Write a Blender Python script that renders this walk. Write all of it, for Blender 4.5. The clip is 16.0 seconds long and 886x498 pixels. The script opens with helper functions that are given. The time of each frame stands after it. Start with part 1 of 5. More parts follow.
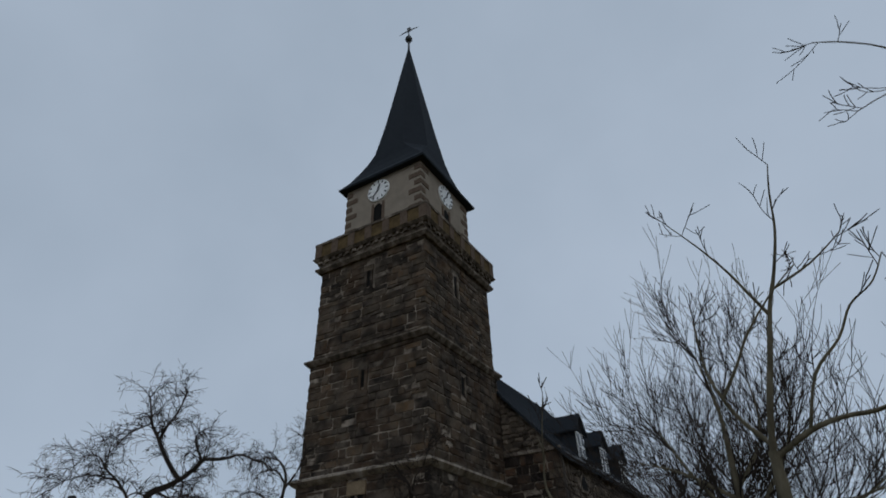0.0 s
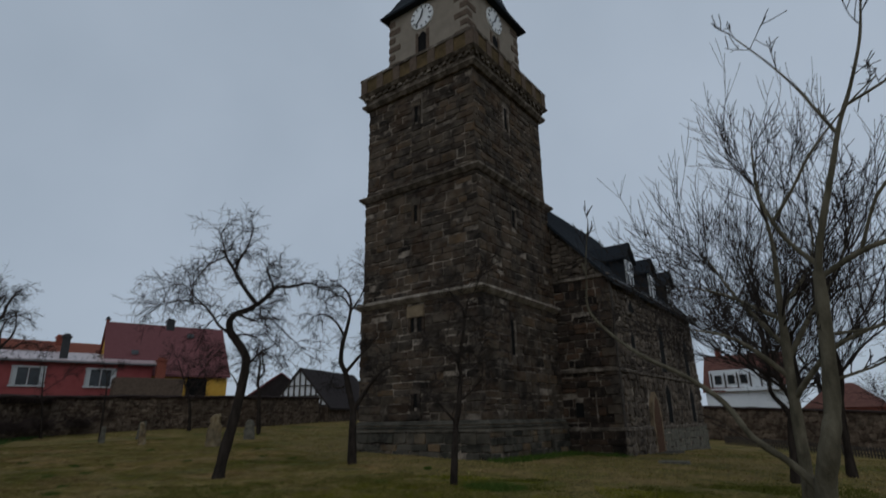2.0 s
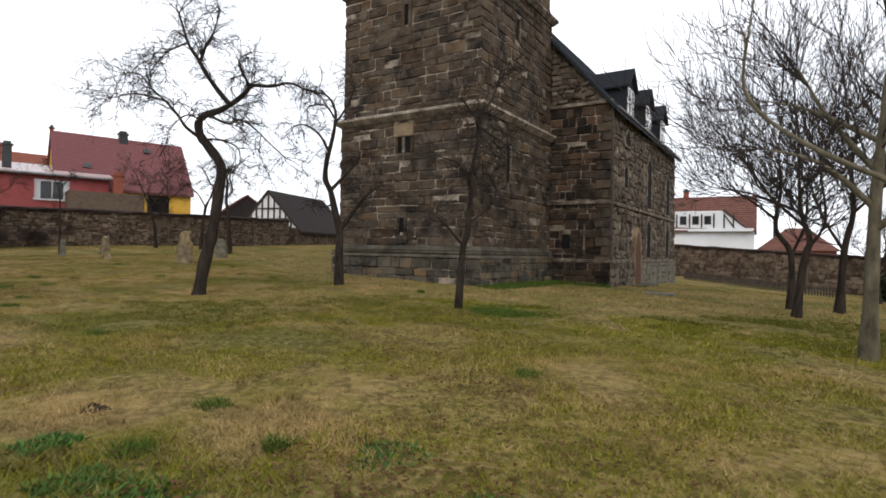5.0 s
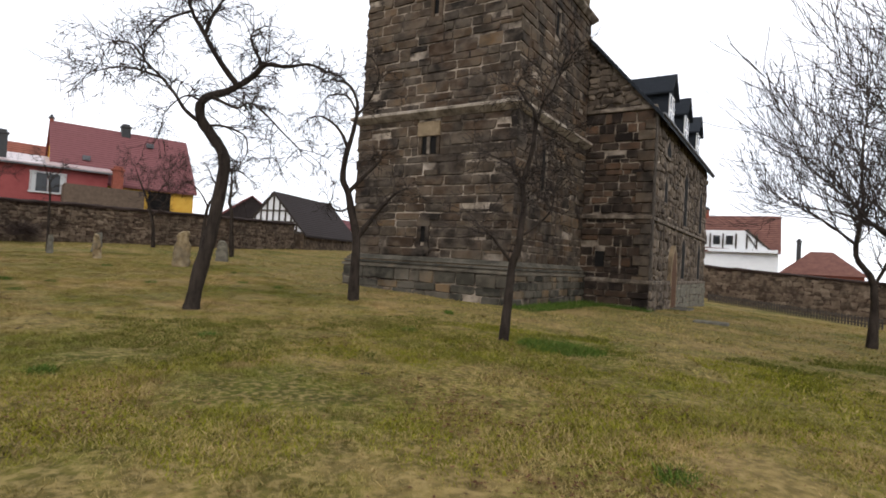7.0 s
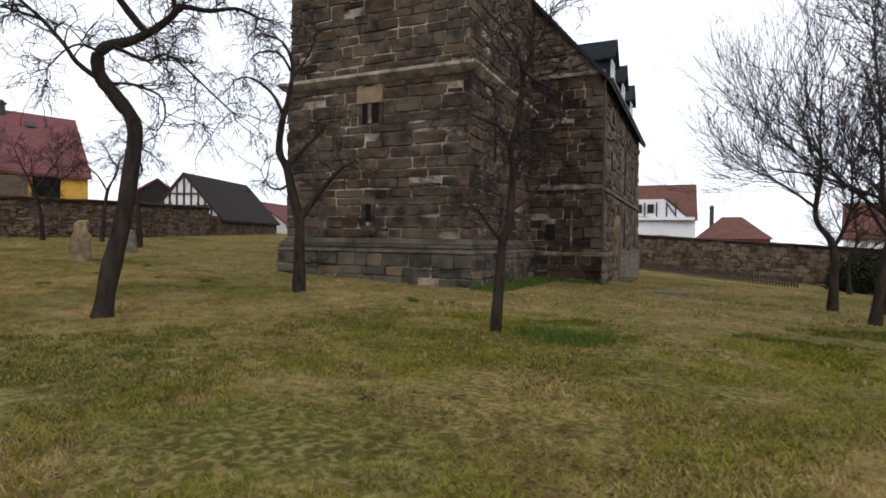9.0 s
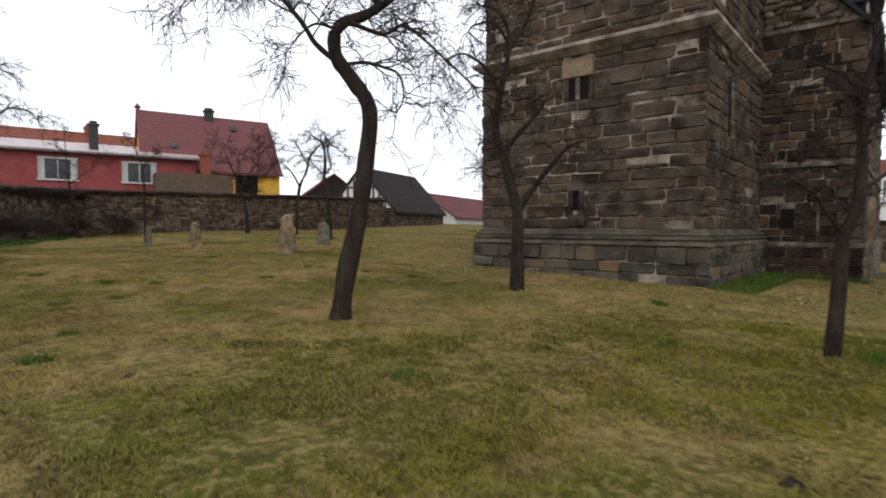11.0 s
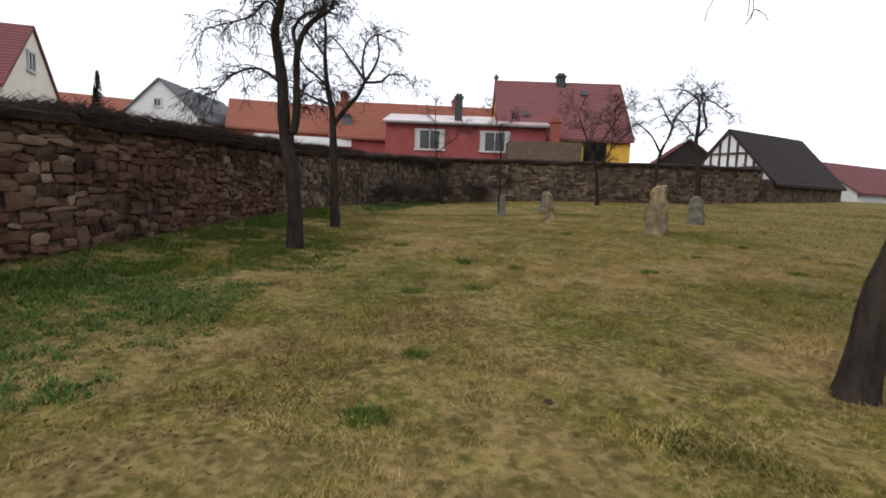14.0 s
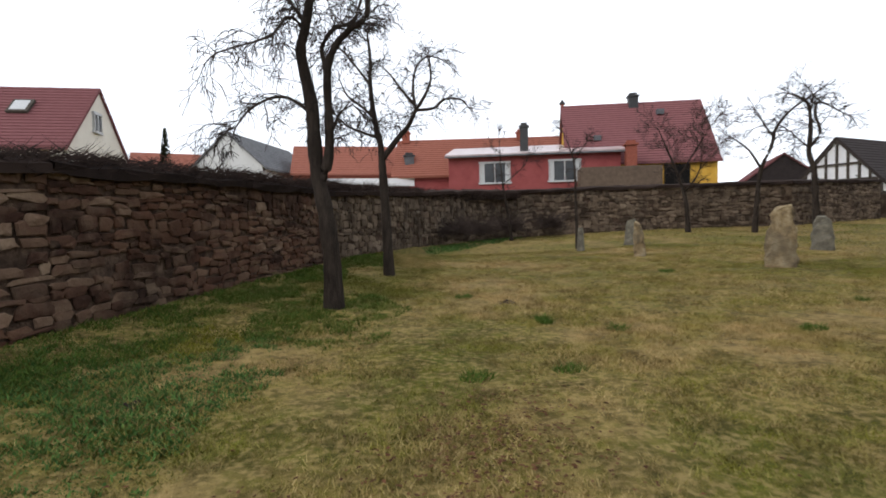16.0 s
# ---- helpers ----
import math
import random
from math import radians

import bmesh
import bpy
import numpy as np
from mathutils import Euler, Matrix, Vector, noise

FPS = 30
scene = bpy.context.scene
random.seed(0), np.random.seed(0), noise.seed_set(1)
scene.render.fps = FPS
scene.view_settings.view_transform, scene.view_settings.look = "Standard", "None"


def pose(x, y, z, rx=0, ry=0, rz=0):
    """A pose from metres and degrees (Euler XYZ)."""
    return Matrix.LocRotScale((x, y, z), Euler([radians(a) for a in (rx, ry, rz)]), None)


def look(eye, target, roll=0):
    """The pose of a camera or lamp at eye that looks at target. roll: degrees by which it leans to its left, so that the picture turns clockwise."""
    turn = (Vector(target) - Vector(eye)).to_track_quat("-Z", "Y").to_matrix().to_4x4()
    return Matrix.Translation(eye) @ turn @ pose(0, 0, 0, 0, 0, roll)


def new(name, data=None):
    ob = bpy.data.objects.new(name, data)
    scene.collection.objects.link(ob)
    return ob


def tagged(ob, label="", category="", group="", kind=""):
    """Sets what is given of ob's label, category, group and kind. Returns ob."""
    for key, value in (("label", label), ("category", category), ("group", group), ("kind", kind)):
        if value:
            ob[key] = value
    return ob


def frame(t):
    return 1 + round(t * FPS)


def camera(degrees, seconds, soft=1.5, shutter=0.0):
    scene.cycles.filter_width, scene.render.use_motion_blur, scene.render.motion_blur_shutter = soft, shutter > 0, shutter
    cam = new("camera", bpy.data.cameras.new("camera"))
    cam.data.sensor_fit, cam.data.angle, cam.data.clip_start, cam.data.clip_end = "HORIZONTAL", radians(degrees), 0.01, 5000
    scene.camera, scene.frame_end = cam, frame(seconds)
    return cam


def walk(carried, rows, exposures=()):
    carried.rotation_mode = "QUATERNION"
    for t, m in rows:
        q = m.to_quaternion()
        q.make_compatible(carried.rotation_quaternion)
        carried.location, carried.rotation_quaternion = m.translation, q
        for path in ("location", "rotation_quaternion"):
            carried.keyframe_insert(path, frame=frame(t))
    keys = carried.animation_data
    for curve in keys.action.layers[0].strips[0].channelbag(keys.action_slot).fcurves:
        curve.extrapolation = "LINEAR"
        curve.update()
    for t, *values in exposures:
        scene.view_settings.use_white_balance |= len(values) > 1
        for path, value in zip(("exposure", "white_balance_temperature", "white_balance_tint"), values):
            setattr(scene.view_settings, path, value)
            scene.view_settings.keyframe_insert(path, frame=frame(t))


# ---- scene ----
cam = camera(77.3, 16.0, 1.7, 0.35)
PATH = [
    (0, (-0.141, 0.001, 1.212), (-0.966, 1.436, 2.333), -2.3),
    (0.5, (-0.056, -0.003, 1.265), (-0.937, 1.482, 2.274), -3.1),
    (1, (-0.001, -0.002, 1.225), (-0.937, 1.526, 2.114), -3.2),
    (1.5, (-0.108, 0.099, 1.219), (-1.141, 1.612, 2.024), -1.4),
    (2, (-0.087, 0.045, 1.163), (-1.217, 1.583, 1.762), -1.1),
    (2.5, (-0.309, 0.109, 1.121), (-1.459, 1.685, 1.562), 1.0),
    (3, (-0.526, 0.211, 1.067), (-1.595, 1.871, 1.387), 0.6),
    (3.5, (-0.805, 0.4, 1.073), (-1.89, 2.068, 1.272), 2.8),
    (4, (-1.186, 0.608, 1.049), (-2.226, 2.316, 1.043), 0.1),
    (4.2, (-1.347, 0.611, 1.005), (-2.442, 2.285, 1.009), 1.1),
    (6.3, (-3.077, 1.898, 1.052), (-4.111, 3.61, 1.073), 1.0),
    (6.5, (-3.274, 2.024, 1.054), (-4.358, 3.705, 1.044), 0.2),
    (7, (-3.749, 2.255, 1.149), (-4.83, 3.936, 1.192), 3.3),
    (7.5, (-4.147, 2.415, 1.142), (-5.091, 4.176, 1.241), 2.0),
    (8, (-4.605, 2.728, 1.152), (-5.511, 4.508, 1.254), 1.6),
    (8.2, (-4.748, 2.833, 1.141), (-5.572, 4.654, 1.195), 1.4),
    (10.3, (-6.705, 3.418, 1.231), (-7.603, 5.204, 1.17), -1.0),
    (10.5, (-6.957, 3.458, 1.215), (-7.988, 5.171, 1.144), 0.5),
    (11, (-7.545, 3.627, 1.219), (-8.822, 5.164, 1.148), 0.2),
    (11.5, (-8.087, 3.812, 1.233), (-9.454, 5.271, 1.175), -0.3),
    (12, (-8.714, 4.044, 1.189), (-10.273, 5.29, 1.067), 2.1),
    (12.5, (-9.232, 4.249, 1.21), (-10.95, 5.261, 1.052), 0.7),
    (13, (-9.822, 4.388, 1.264), (-11.651, 5.164, 1.029), 0.4),
    (13.5, (-10.383, 4.603, 1.264), (-12.278, 5.203, 1.042), 2.0),
    (14, (-10.916, 4.713, 1.307), (-12.817, 5.299, 1.105), 2.1),
    (14.5, (-11.409, 4.857, 1.326), (-13.332, 5.39, 1.192), -1.1),
    (15, (-11.934, 5.014, 1.4), (-13.884, 5.446, 1.303), -0.4),
    (15.5, (-12.533, 5.154, 1.371), (-14.487, 5.575, 1.301), -1.1),
    (16, (-13.037, 5.352, 1.378), (-15.007, 5.692, 1.302), -1.2),
]
EXPOSURES = [(0, -0.72, 6000, 8), (1.0, -0.84, 6000, 8), (1.5, -0.86, 6000, 8), (2.0, -0.8, 6100, 8), (2.5, -0.6, 6250, 8), (3, -0.3, 6520, 9), (3.5, -0.05, 6750, 10), (4, 0.36, 6950, 11), (6.3, 1.1, 7100, 15), (8.2, 0.86, 6780, 13), (10.3, 0.75, 7000, 14), (13, 0.85, 7000, 14), (14, 0.95, 6950, 14), (16, 1.0, 6900, 13)]
walk(cam, [(t, look(eye, target, roll)) for t, eye, target, roll in PATH], EXPOSURES)

# ---- world and sun: overcast winter day ----
world = bpy.data.worlds.new("overcast_sky")
scene.world = world
world.use_nodes = True
wt = world.node_tree
bgn = wt.nodes["Background"]
sky = wt.nodes.new("ShaderNodeTexSky")
sky.sky_type, sky.sun_disc, sky.sun_elevation, sky.sun_rotation = "NISHITA", False, radians(35), radians(150)
sky_dim = wt.nodes.new("ShaderNodeVectorMath")
sky_dim.operation = "SCALE"
sky_dim.inputs["Scale"].default_value = 0.1
wt.links.new(sky.outputs[0], sky_dim.inputs[0])
cl_co = wt.nodes.new("ShaderNodeTexCoord")
cl_no = wt.nodes.new("ShaderNodeTexNoise")
cl_no.inputs["Scale"].default_value, cl_no.inputs["Detail"].default_value = 1.6, 5
wt.links.new(cl_co.outputs["Generated"], cl_no.inputs["Vector"])
cl_ra = wt.nodes.new("ShaderNodeValToRGB")
cl_ra.color_ramp.elements[0].position, cl_ra.color_ramp.elements[0].color = 0.3, (0.60, 0.68, 0.78, 1)
cl_ra.color_ramp.elements[1].position, cl_ra.color_ramp.elements[1].color = 0.7, (0.74, 0.82, 0.93, 1)
wt.links.new(cl_no.outputs["Fac"], cl_ra.inputs[0])
cl_mix = wt.nodes.new("ShaderNodeMix")
cl_mix.data_type = "RGBA"
cl_mix.inputs[0].default_value = 0.93
wt.links.new(sky_dim.outputs[0], cl_mix.inputs[6])
wt.links.new(cl_ra.outputs[0], cl_mix.inputs[7])
wt.links.new(cl_mix.outputs[2], bgn.inputs["Color"])
bgn.inputs["Strength"].default_value = 1.0

sun = new("sun", bpy.data.lights.new("sun", "SUN"))
sun.data.energy, sun.data.angle, sun.data.color = 0.5, radians(30), (1, 0.96, 0.9)
sun.matrix_world = look((20, -30, 40), (-10, 15, 0))


# ---- materials ----
def mat(name, colors, scale=4.0, rough=0.9, bump=0.3, bscale=40.0, metal=0.0, piece=0.0, stretch=(1, 1, 1), detail=6, coords="Object", patch=None):
    """A surface whose colour runs through colors by noise, with relief; piece: how far single pieces differ; patch: (colour, scale, amount, stretch) of broad stains."""
    m = bpy.data.materials.new(name)
    m.use_nodes = True
    t = m.node_tree
    n, l = t.nodes, t.links
    bs = n["Principled BSDF"]
    bs.inputs["Roughness"].default_value, bs.inputs["Metallic"].default_value = rough, metal
    bs.inputs["Specular IOR Level"].default_value = 0.5 if rough < 0.7 else 0.06
    geo = n.new("ShaderNodeNewGeometry")
    src = geo.outputs["Position"]
    mp = n.new("ShaderNodeMapping")
    mp.inputs["Scale"].default_value = stretch
    l.new(src, mp.inputs[0])
    no = n.new("ShaderNodeTexNoise")
    no.inputs["Scale"].default_value, no.inputs["Detail"].default_value, no.inputs["Roughness"].default_value = scale, detail, 0.65
    l.new(mp.outputs[0], no.inputs["Vector"])
    fac = no.outputs["Fac"]
    if piece:
        oi = n.new("ShaderNodeObjectInfo")
        add = n.new("ShaderNodeMath")
        add.operation = "ADD"
        l.new(oi.outputs["Random"], add.inputs[0])
        l.new(geo.outputs["Random Per Island"], add.inputs[1])
        fr = n.new("ShaderNodeMath")
        fr.operation = "FRACT"
        l.new(add.outputs[0], fr.inputs[0])
        mx = n.new("ShaderNodeMix")
        mx.inputs[0].default_value = piece
        l.new(fac, mx.inputs[2])
        l.new(fr.outputs[0], mx.inputs[3])
        fac = mx.outputs[0]
    ra = n.new("ShaderNodeValToRGB")
    els = ra.color_ramp.elements
    lo, hi = (0.3, 0.7) if not piece else (0.3 - 0.25 * piece, 0.7 + 0.25 * piece)
    els[0].position, els[1].position = lo, hi
    els[0].color, els[1].color = (*colors[0], 1), (*colors[-1], 1)
    for i, c in enumerate(colors[1:-1], 1):
        e = els.new(lo + (hi - lo) * i / (len(colors) - 1))
        e.color = (*c, 1)
    l.new(fac, ra.inputs[0])
    out = ra.outputs[0]
    for pc, ps, pa, *pst in ([] if not patch else [patch] if not isinstance(patch, list) else patch):
        pn = n.new("ShaderNodeTexNoise")
        pn.inputs["Scale"].default_value, pn.inputs["Detail"].default_value = ps, 5
        if pst:
            pmap = n.new("ShaderNodeMapping")
            pmap.inputs["Scale"].default_value = pst[0]
            l.new(src, pmap.inputs[0])
            l.new(pmap.outputs[0], pn.inputs["Vector"])
        else:
            l.new(src, pn.inputs["Vector"])
        pr = n.new("ShaderNodeMapRange")
        pr.inputs["From Min"].default_value, pr.inputs["From Max"].default_value, pr.inputs["To Max"].default_value = 0.46, 0.62, pa
        l.new(pn.outputs["Fac"], pr.inputs["Value"])
        pm = n.new("ShaderNodeMix")
        pm.data_type = "RGBA"
        l.new(pr.outputs[0], pm.inputs[0])
        l.new(out, pm.inputs[6])
        pm.inputs[7].default_value = (*pc, 1)
        out = pm.outputs[2]
    l.new(out, bs.inputs["Base Color"])
    if bump:
        bn = n.new("ShaderNodeTexNoise")
        bn.inputs["Scale"].default_value, bn.inputs["Detail"].default_value = bscale, 4
        l.new(mp.outputs[0], bn.inputs["Vector"])
        bu = n.new("ShaderNodeBump")
        bu.inputs["Strength"].default_value, bu.inputs["Distance"].default_value = bump, 0.02
        l.new(bn.outputs["Fac"], bu.inputs["Height"])
        l.new(bu.outputs[0], bs.inputs["Normal"])
    return m


LAWN = [((0.05, 0.066, 0.010), 0.27, 0.7), ((0.25, 0.168, 0.073), 0.45, 0.75), ((0.085, 0.088, 0.011), 1.4, 0.45), ((0.045, 0.03, 0.014), 2.6, 0.4), ((0.03, 0.027, 0.008), 6.0, 0.45), ((0.3, 0.215, 0.091), 13.0, 0.5)]
M_GROUND = mat("winter_grass_ground", [(0.03, 0.027, 0.007), (0.085, 0.075, 0.017), (0.18, 0.132, 0.043), (0.115, 0.105, 0.019), (0.05, 0.055, 0.011)], 5.5, 1.0, 1.0, 30, detail=14, patch=LAWN)
M_BLADE = mat("grass_blade", [(0.05, 0.056, 0.010), (0.16, 0.14, 0.026), (0.32, 0.235, 0.095), (0.46, 0.35, 0.164), (0.15, 0.14, 0.023)], 5.5, 0.9, 0, piece=0.5, detail=10, patch=[((0.085, 0.11, 0.014), 0.27, 0.65), ((0.42, 0.285, 0.130), 0.45, 0.7), ((0.17, 0.165, 0.019), 1.4, 0.5), ((0.1, 0.06, 0.031), 2.6, 0.4), ((0.07, 0.06, 0.017), 6.0, 0.3)])
M_GREEN = mat("fresh_grass", [(0.032, 0.066, 0.012), (0.085, 0.13, 0.022)], 3, 0.8, 0, piece=0.5)
M_STONE = mat("dark_sandstone", [(0.012, 0.0105, 0.0095), (0.03, 0.0238, 0.0185), (0.047, 0.037, 0.028), (0.07, 0.054, 0.038), (0.125, 0.075, 0.038)], 3.2, 0.95, 1.0, 18, piece=0.5, patch=[((0.013, 0.0112, 0.0105), 0.4, 0.7), ((0.15, 0.118, 0.092), 2.4, 0.26), ((0.12, 0.065, 0.032), 1.1, 0.25), ((0.24, 0.195, 0.15), 1.7, 0.2, (0.9, 0.9, 1.6))])
M_MORTAR = mat("lime_mortar", [(0.026, 0.021, 0.018), (0.055, 0.043, 0.034), (0.3, 0.245, 0.19), (0.44, 0.37, 0.3)], 1.3, 1.0, 0.7, 40, patch=((0.024, 0.019, 0.016), 0.5, 0.7))
M_RUBBLE = mat("rubble_stone", [(0.016, 0.0105, 0.0085), (0.052, 0.027, 0.019), (0.09, 0.048, 0.032), (0.125, 0.075, 0.05), (0.25, 0.175, 0.12)], 4.0, 0.95, 1.0, 18, piece=0.55, patch=[((0.016, 0.011, 0.009), 0.7, 0.6), ((0.18, 0.125, 0.085), 3.0, 0.3), ((0.13, 0.06, 0.035), 1.3, 0.35)])
M_NAVE = mat("grey_beige_rubble", [(0.03, 0.024, 0.02), (0.075, 0.058, 0.044), (0.125, 0.098, 0.074), (0.19, 0.15, 0.112)], 3.5, 0.95, 1.0, 18, piece=0.5, patch=[((0.028, 0.022, 0.018), 0.6, 0.6), ((0.24, 0.195, 0.15), 2.6, 0.3)])
# darker, browner variant of the tower stone, for the nave's west end
M_DARKSTONE = mat("darker_sandstone", [(0.011, 0.009, 0.008), (0.022, 0.0165, 0.0135), (0.036, 0.025, 0.019), (0.06, 0.04, 0.028), (0.11, 0.06, 0.034)], 3.0, 0.95, 1.0, 18, piece=0.5, patch=[((0.011, 0.0092, 0.0085), 0.5, 0.7), ((0.15, 0.115, 0.088), 2.6, 0.18)])
M_FARWALL = mat("warm_brown_rubble", [(0.03, 0.022, 0.016), (0.075, 0.053, 0.037), (0.125, 0.09, 0.063), (0.21, 0.16, 0.115)], 3.5, 0.95, 1.0, 18, piece=0.5, patch=[((0.025, 0.018, 0.014), 0.6, 0.6), ((0.24, 0.185, 0.135), 2.6, 0.35)])
M_GREYROOF = mat("pale_grey_roof_tile", [(0.1, 0.102, 0.106), (0.17, 0.172, 0.176)], 3, 0.8, 0.3, 20)
M_MOSSDARK = mat("dark_mossy_grass", [(0.04, 0.05, 0.009), (0.085, 0.095, 0.015), (0.15, 0.135, 0.03)], 1.6, 0.9, 0, piece=0.5, detail=8)
M_SOIL = mat("dark_crumbly_soil", [(0.018, 0.013, 0.01), (0.05, 0.037, 0.028)], 14, 1.0, 1.0, 40)
M_RUBMORT = mat("earthy_mortar", [(0.022, 0.015, 0.012), (0.07, 0.046, 0.033), (0.135, 0.09, 0.064)], 5, 1.0, 1.0, 26)
M_PALE = mat("pale_sandstone", [(0.17, 0.125, 0.075), (0.28, 0.21, 0.135)], 5, 0.9, 0.4, 40, patch=((0.06, 0.045, 0.03), 2.5, 0.7))
M_BAND = mat("weathered_string_course", [(0.035, 0.028, 0.022), (0.11, 0.088, 0.068), (0.3, 0.25, 0.2)], 2.5, 0.95, 0.6, 26)
M_PLINTH = mat("grey_green_plinth_stone", [(0.024, 0.023, 0.019), (0.06, 0.055, 0.043), (0.11, 0.094, 0.072), (0.19, 0.12, 0.06)], 3.4, 0.95, 1.0, 20, piece=0.65, patch=[((0.02, 0.019, 0.015), 0.8, 0.6), ((0.16, 0.14, 0.11), 2.0, 0.4)])
M_OCHRE = mat("ochre_parapet_stone", [(0.06, 0.042, 0.022), (0.15, 0.105, 0.052)], 2.2, 0.95, 0.5, 30)
M_DULLRED = mat("dull_red_roof_tile", [(0.11, 0.052, 0.042), (0.175, 0.083, 0.065)], 2.0, 0.85, 0.3, 20)
M_STRING = mat("pale_string_course", [(0.07, 0.056, 0.044), (0.26, 0.215, 0.17), (0.46, 0.4, 0.33)], 1.8, 0.95, 0.6, 26)
M_RENDER = mat("beige_render", [(0.22, 0.185, 0.145), (0.29, 0.245, 0.195)], 1.4, 0.95, 0.15, 60)
M_QUOIN = mat("brown_quoin_stone", [(0.09, 0.065, 0.05), (0.15, 0.11, 0.08)], 4, 0.95, 0.4, 30)
M_SLATE = mat("blue_grey_slate", [(0.014, 0.017, 0.021), (0.03, 0.035, 0.042)], 3, 0.72, 0.5, 30, piece=0.5)
M_DARK = mat("dark_opening", [(0.008, 0.008, 0.008), (0.015, 0.014, 0.013)], 5, 0.9, 0)
M_WHITE = mat("white_paint", [(0.7, 0.7, 0.69), (0.8, 0.8, 0.79)], 2, 0.6, 0.1)
M_FRAME = mat("dulled_white_frame", [(0.38, 0.38, 0.38), (0.5, 0.5, 0.49)], 3, 0.6, 0.1)
M_BLACK = mat("black_iron", [(0.012, 0.012, 0.013), (0.03, 0.03, 0.03)], 8, 0.5, 0.1)
M_METAL = mat("dull_zinc", [(0.06, 0.062, 0.066), (0.12, 0.123, 0.13)], 4, 0.6, 0.1, metal=0.2)
M_BARK = mat("dark_bark", [(0.016, 0.012, 0.01), (0.05, 0.039, 0.031)], 9, 1.0, 1.0, 45, stretch=(1, 1, 0.3))
M_BARKPALE = mat("pale_mossy_bark", [(0.05, 0.043, 0.028), (0.16, 0.138, 0.095)], 7, 1.0, 0.8, 40, stretch=(1, 1, 0.4))
M_TWIG = mat("twig", [(0.018, 0.015, 0.013), (0.045, 0.036, 0.031)], 6, 1.0, 0)
M_TWIGRED = mat("reddish_brush", [(0.03, 0.023, 0.02), (0.065, 0.047, 0.04)], 6, 1.0, 0)
M_REDROOF = mat("red_roof_tile", [(0.135, 0.053, 0.055), (0.185, 0.078, 0.079)], 3, 0.85, 0.3, 20, piece=0.35)
M_ORROOF = mat("orange_roof_tile", [(0.21, 0.075, 0.052), (0.29, 0.115, 0.082)], 3, 0.8, 0.3, 20, piece=0.35)
M_BROWNROOF = mat("dark_brown_roof_tile", [(0.022, 0.018, 0.018), (0.045, 0.037, 0.035)], 3, 0.85, 0.3, 20, piece=0.4)
M_CREAM = mat("cream_render", [(0.62, 0.575, 0.49), (0.7, 0.655, 0.57)], 1.2, 0.9, 0.1)
M_GREYWALL = mat("light_grey_render", [(0.5, 0.51, 0.5), (0.6, 0.6, 0.59)], 1.2, 0.9, 0.1)
M_REDWALL = mat("red_painted_render", [(0.225, 0.055, 0.054), (0.29, 0.08, 0.077)], 1.2, 0.85, 0.1)
M_YELLOW = mat("yellow_render", [(0.55, 0.31, 0.05), (0.66, 0.4, 0.08)], 1.5, 0.9, 0.1)
M_WALLWHITE = mat("white_render", [(0.68, 0.69, 0.7), (0.78, 0.79, 0.8)], 1.2, 0.9, 0.1)
M_BEAM = mat("dark_timber", [(0.04, 0.034, 0.03), (0.1, 0.085, 0.07)], 8, 0.9, 0.4, 40)
M_BRICK = mat("red_brick", [(0.2, 0.06, 0.04), (0.3, 0.1, 0.07)], 9, 0.9, 0.4)
M_WOOD = mat("weathered_wood", [(0.07, 0.055, 0.042), (0.16, 0.13, 0.1)], 6, 0.95, 0.5, 30, stretch=(1, 1, 0.25))
M_DOOR = mat("brown_door_wood", [(0.07, 0.035, 0.02), (0.11, 0.058, 0.034)], 6, 0.7, 0.3, stretch=(3, 3, 0.4))
M_GLASS = mat("window_glass", [(0.012, 0.014, 0.016), (0.03, 0.034, 0.038)], 1, 0.25, 0)
M_CURTAIN_PANE = mat("white_curtain_and_pane", [(0.38, 0.39, 0.39), (0.52, 0.52, 0.52)], 12, 0.9, 0.2, stretch=(6, 6, 0.5))
M_CREEPER = mat("dead_creeper", [(0.014, 0.010, 0.009), (0.05, 0.034, 0.028)], 3, 1.0, 0, piece=0.4)
M_LEAF = mat("dead_leaf", [(0.04, 0.018, 0.01), (0.13, 0.06, 0.03)], 5, 0.9, 0, piece=0.7)
M_CLOVER = mat("ground_ivy", [(0.03, 0.075, 0.022), (0.09, 0.165, 0.04)], 2.5, 0.85, 0, piece=0.5)
M_MOSS = mat("mossy_grass", [(0.06, 0.07, 0.006), (0.18, 0.175, 0.014), (0.23, 0.19, 0.035)], 1.2, 0.9, 0, piece=0.45, detail=8)
M_SHEET = mat("pale_roof_sheet", [(0.3, 0.21, 0.2), (0.5, 0.42, 0.41)], 0.9, 0.35, 0.1)
M_HEDGE = mat("dark_hedge", [(0.01, 0.014, 0.008), (0.03, 0.04, 0.018)], 8, 1.0, 0)
M_LICHEN = mat("lichen_sandstone", [(0.07, 0.052, 0.033), (0.22, 0.16, 0.088), (0.36, 0.3, 0.2)], 5, 0.95, 0.7, 30, patch=((0.12, 0.1, 0.07), 2.2, 0.6))
M_GREYSTONE = mat("grey_weathered_stone", [(0.08, 0.075, 0.06), (0.2, 0.18, 0.14)], 6, 0.95, 0.7, 30)


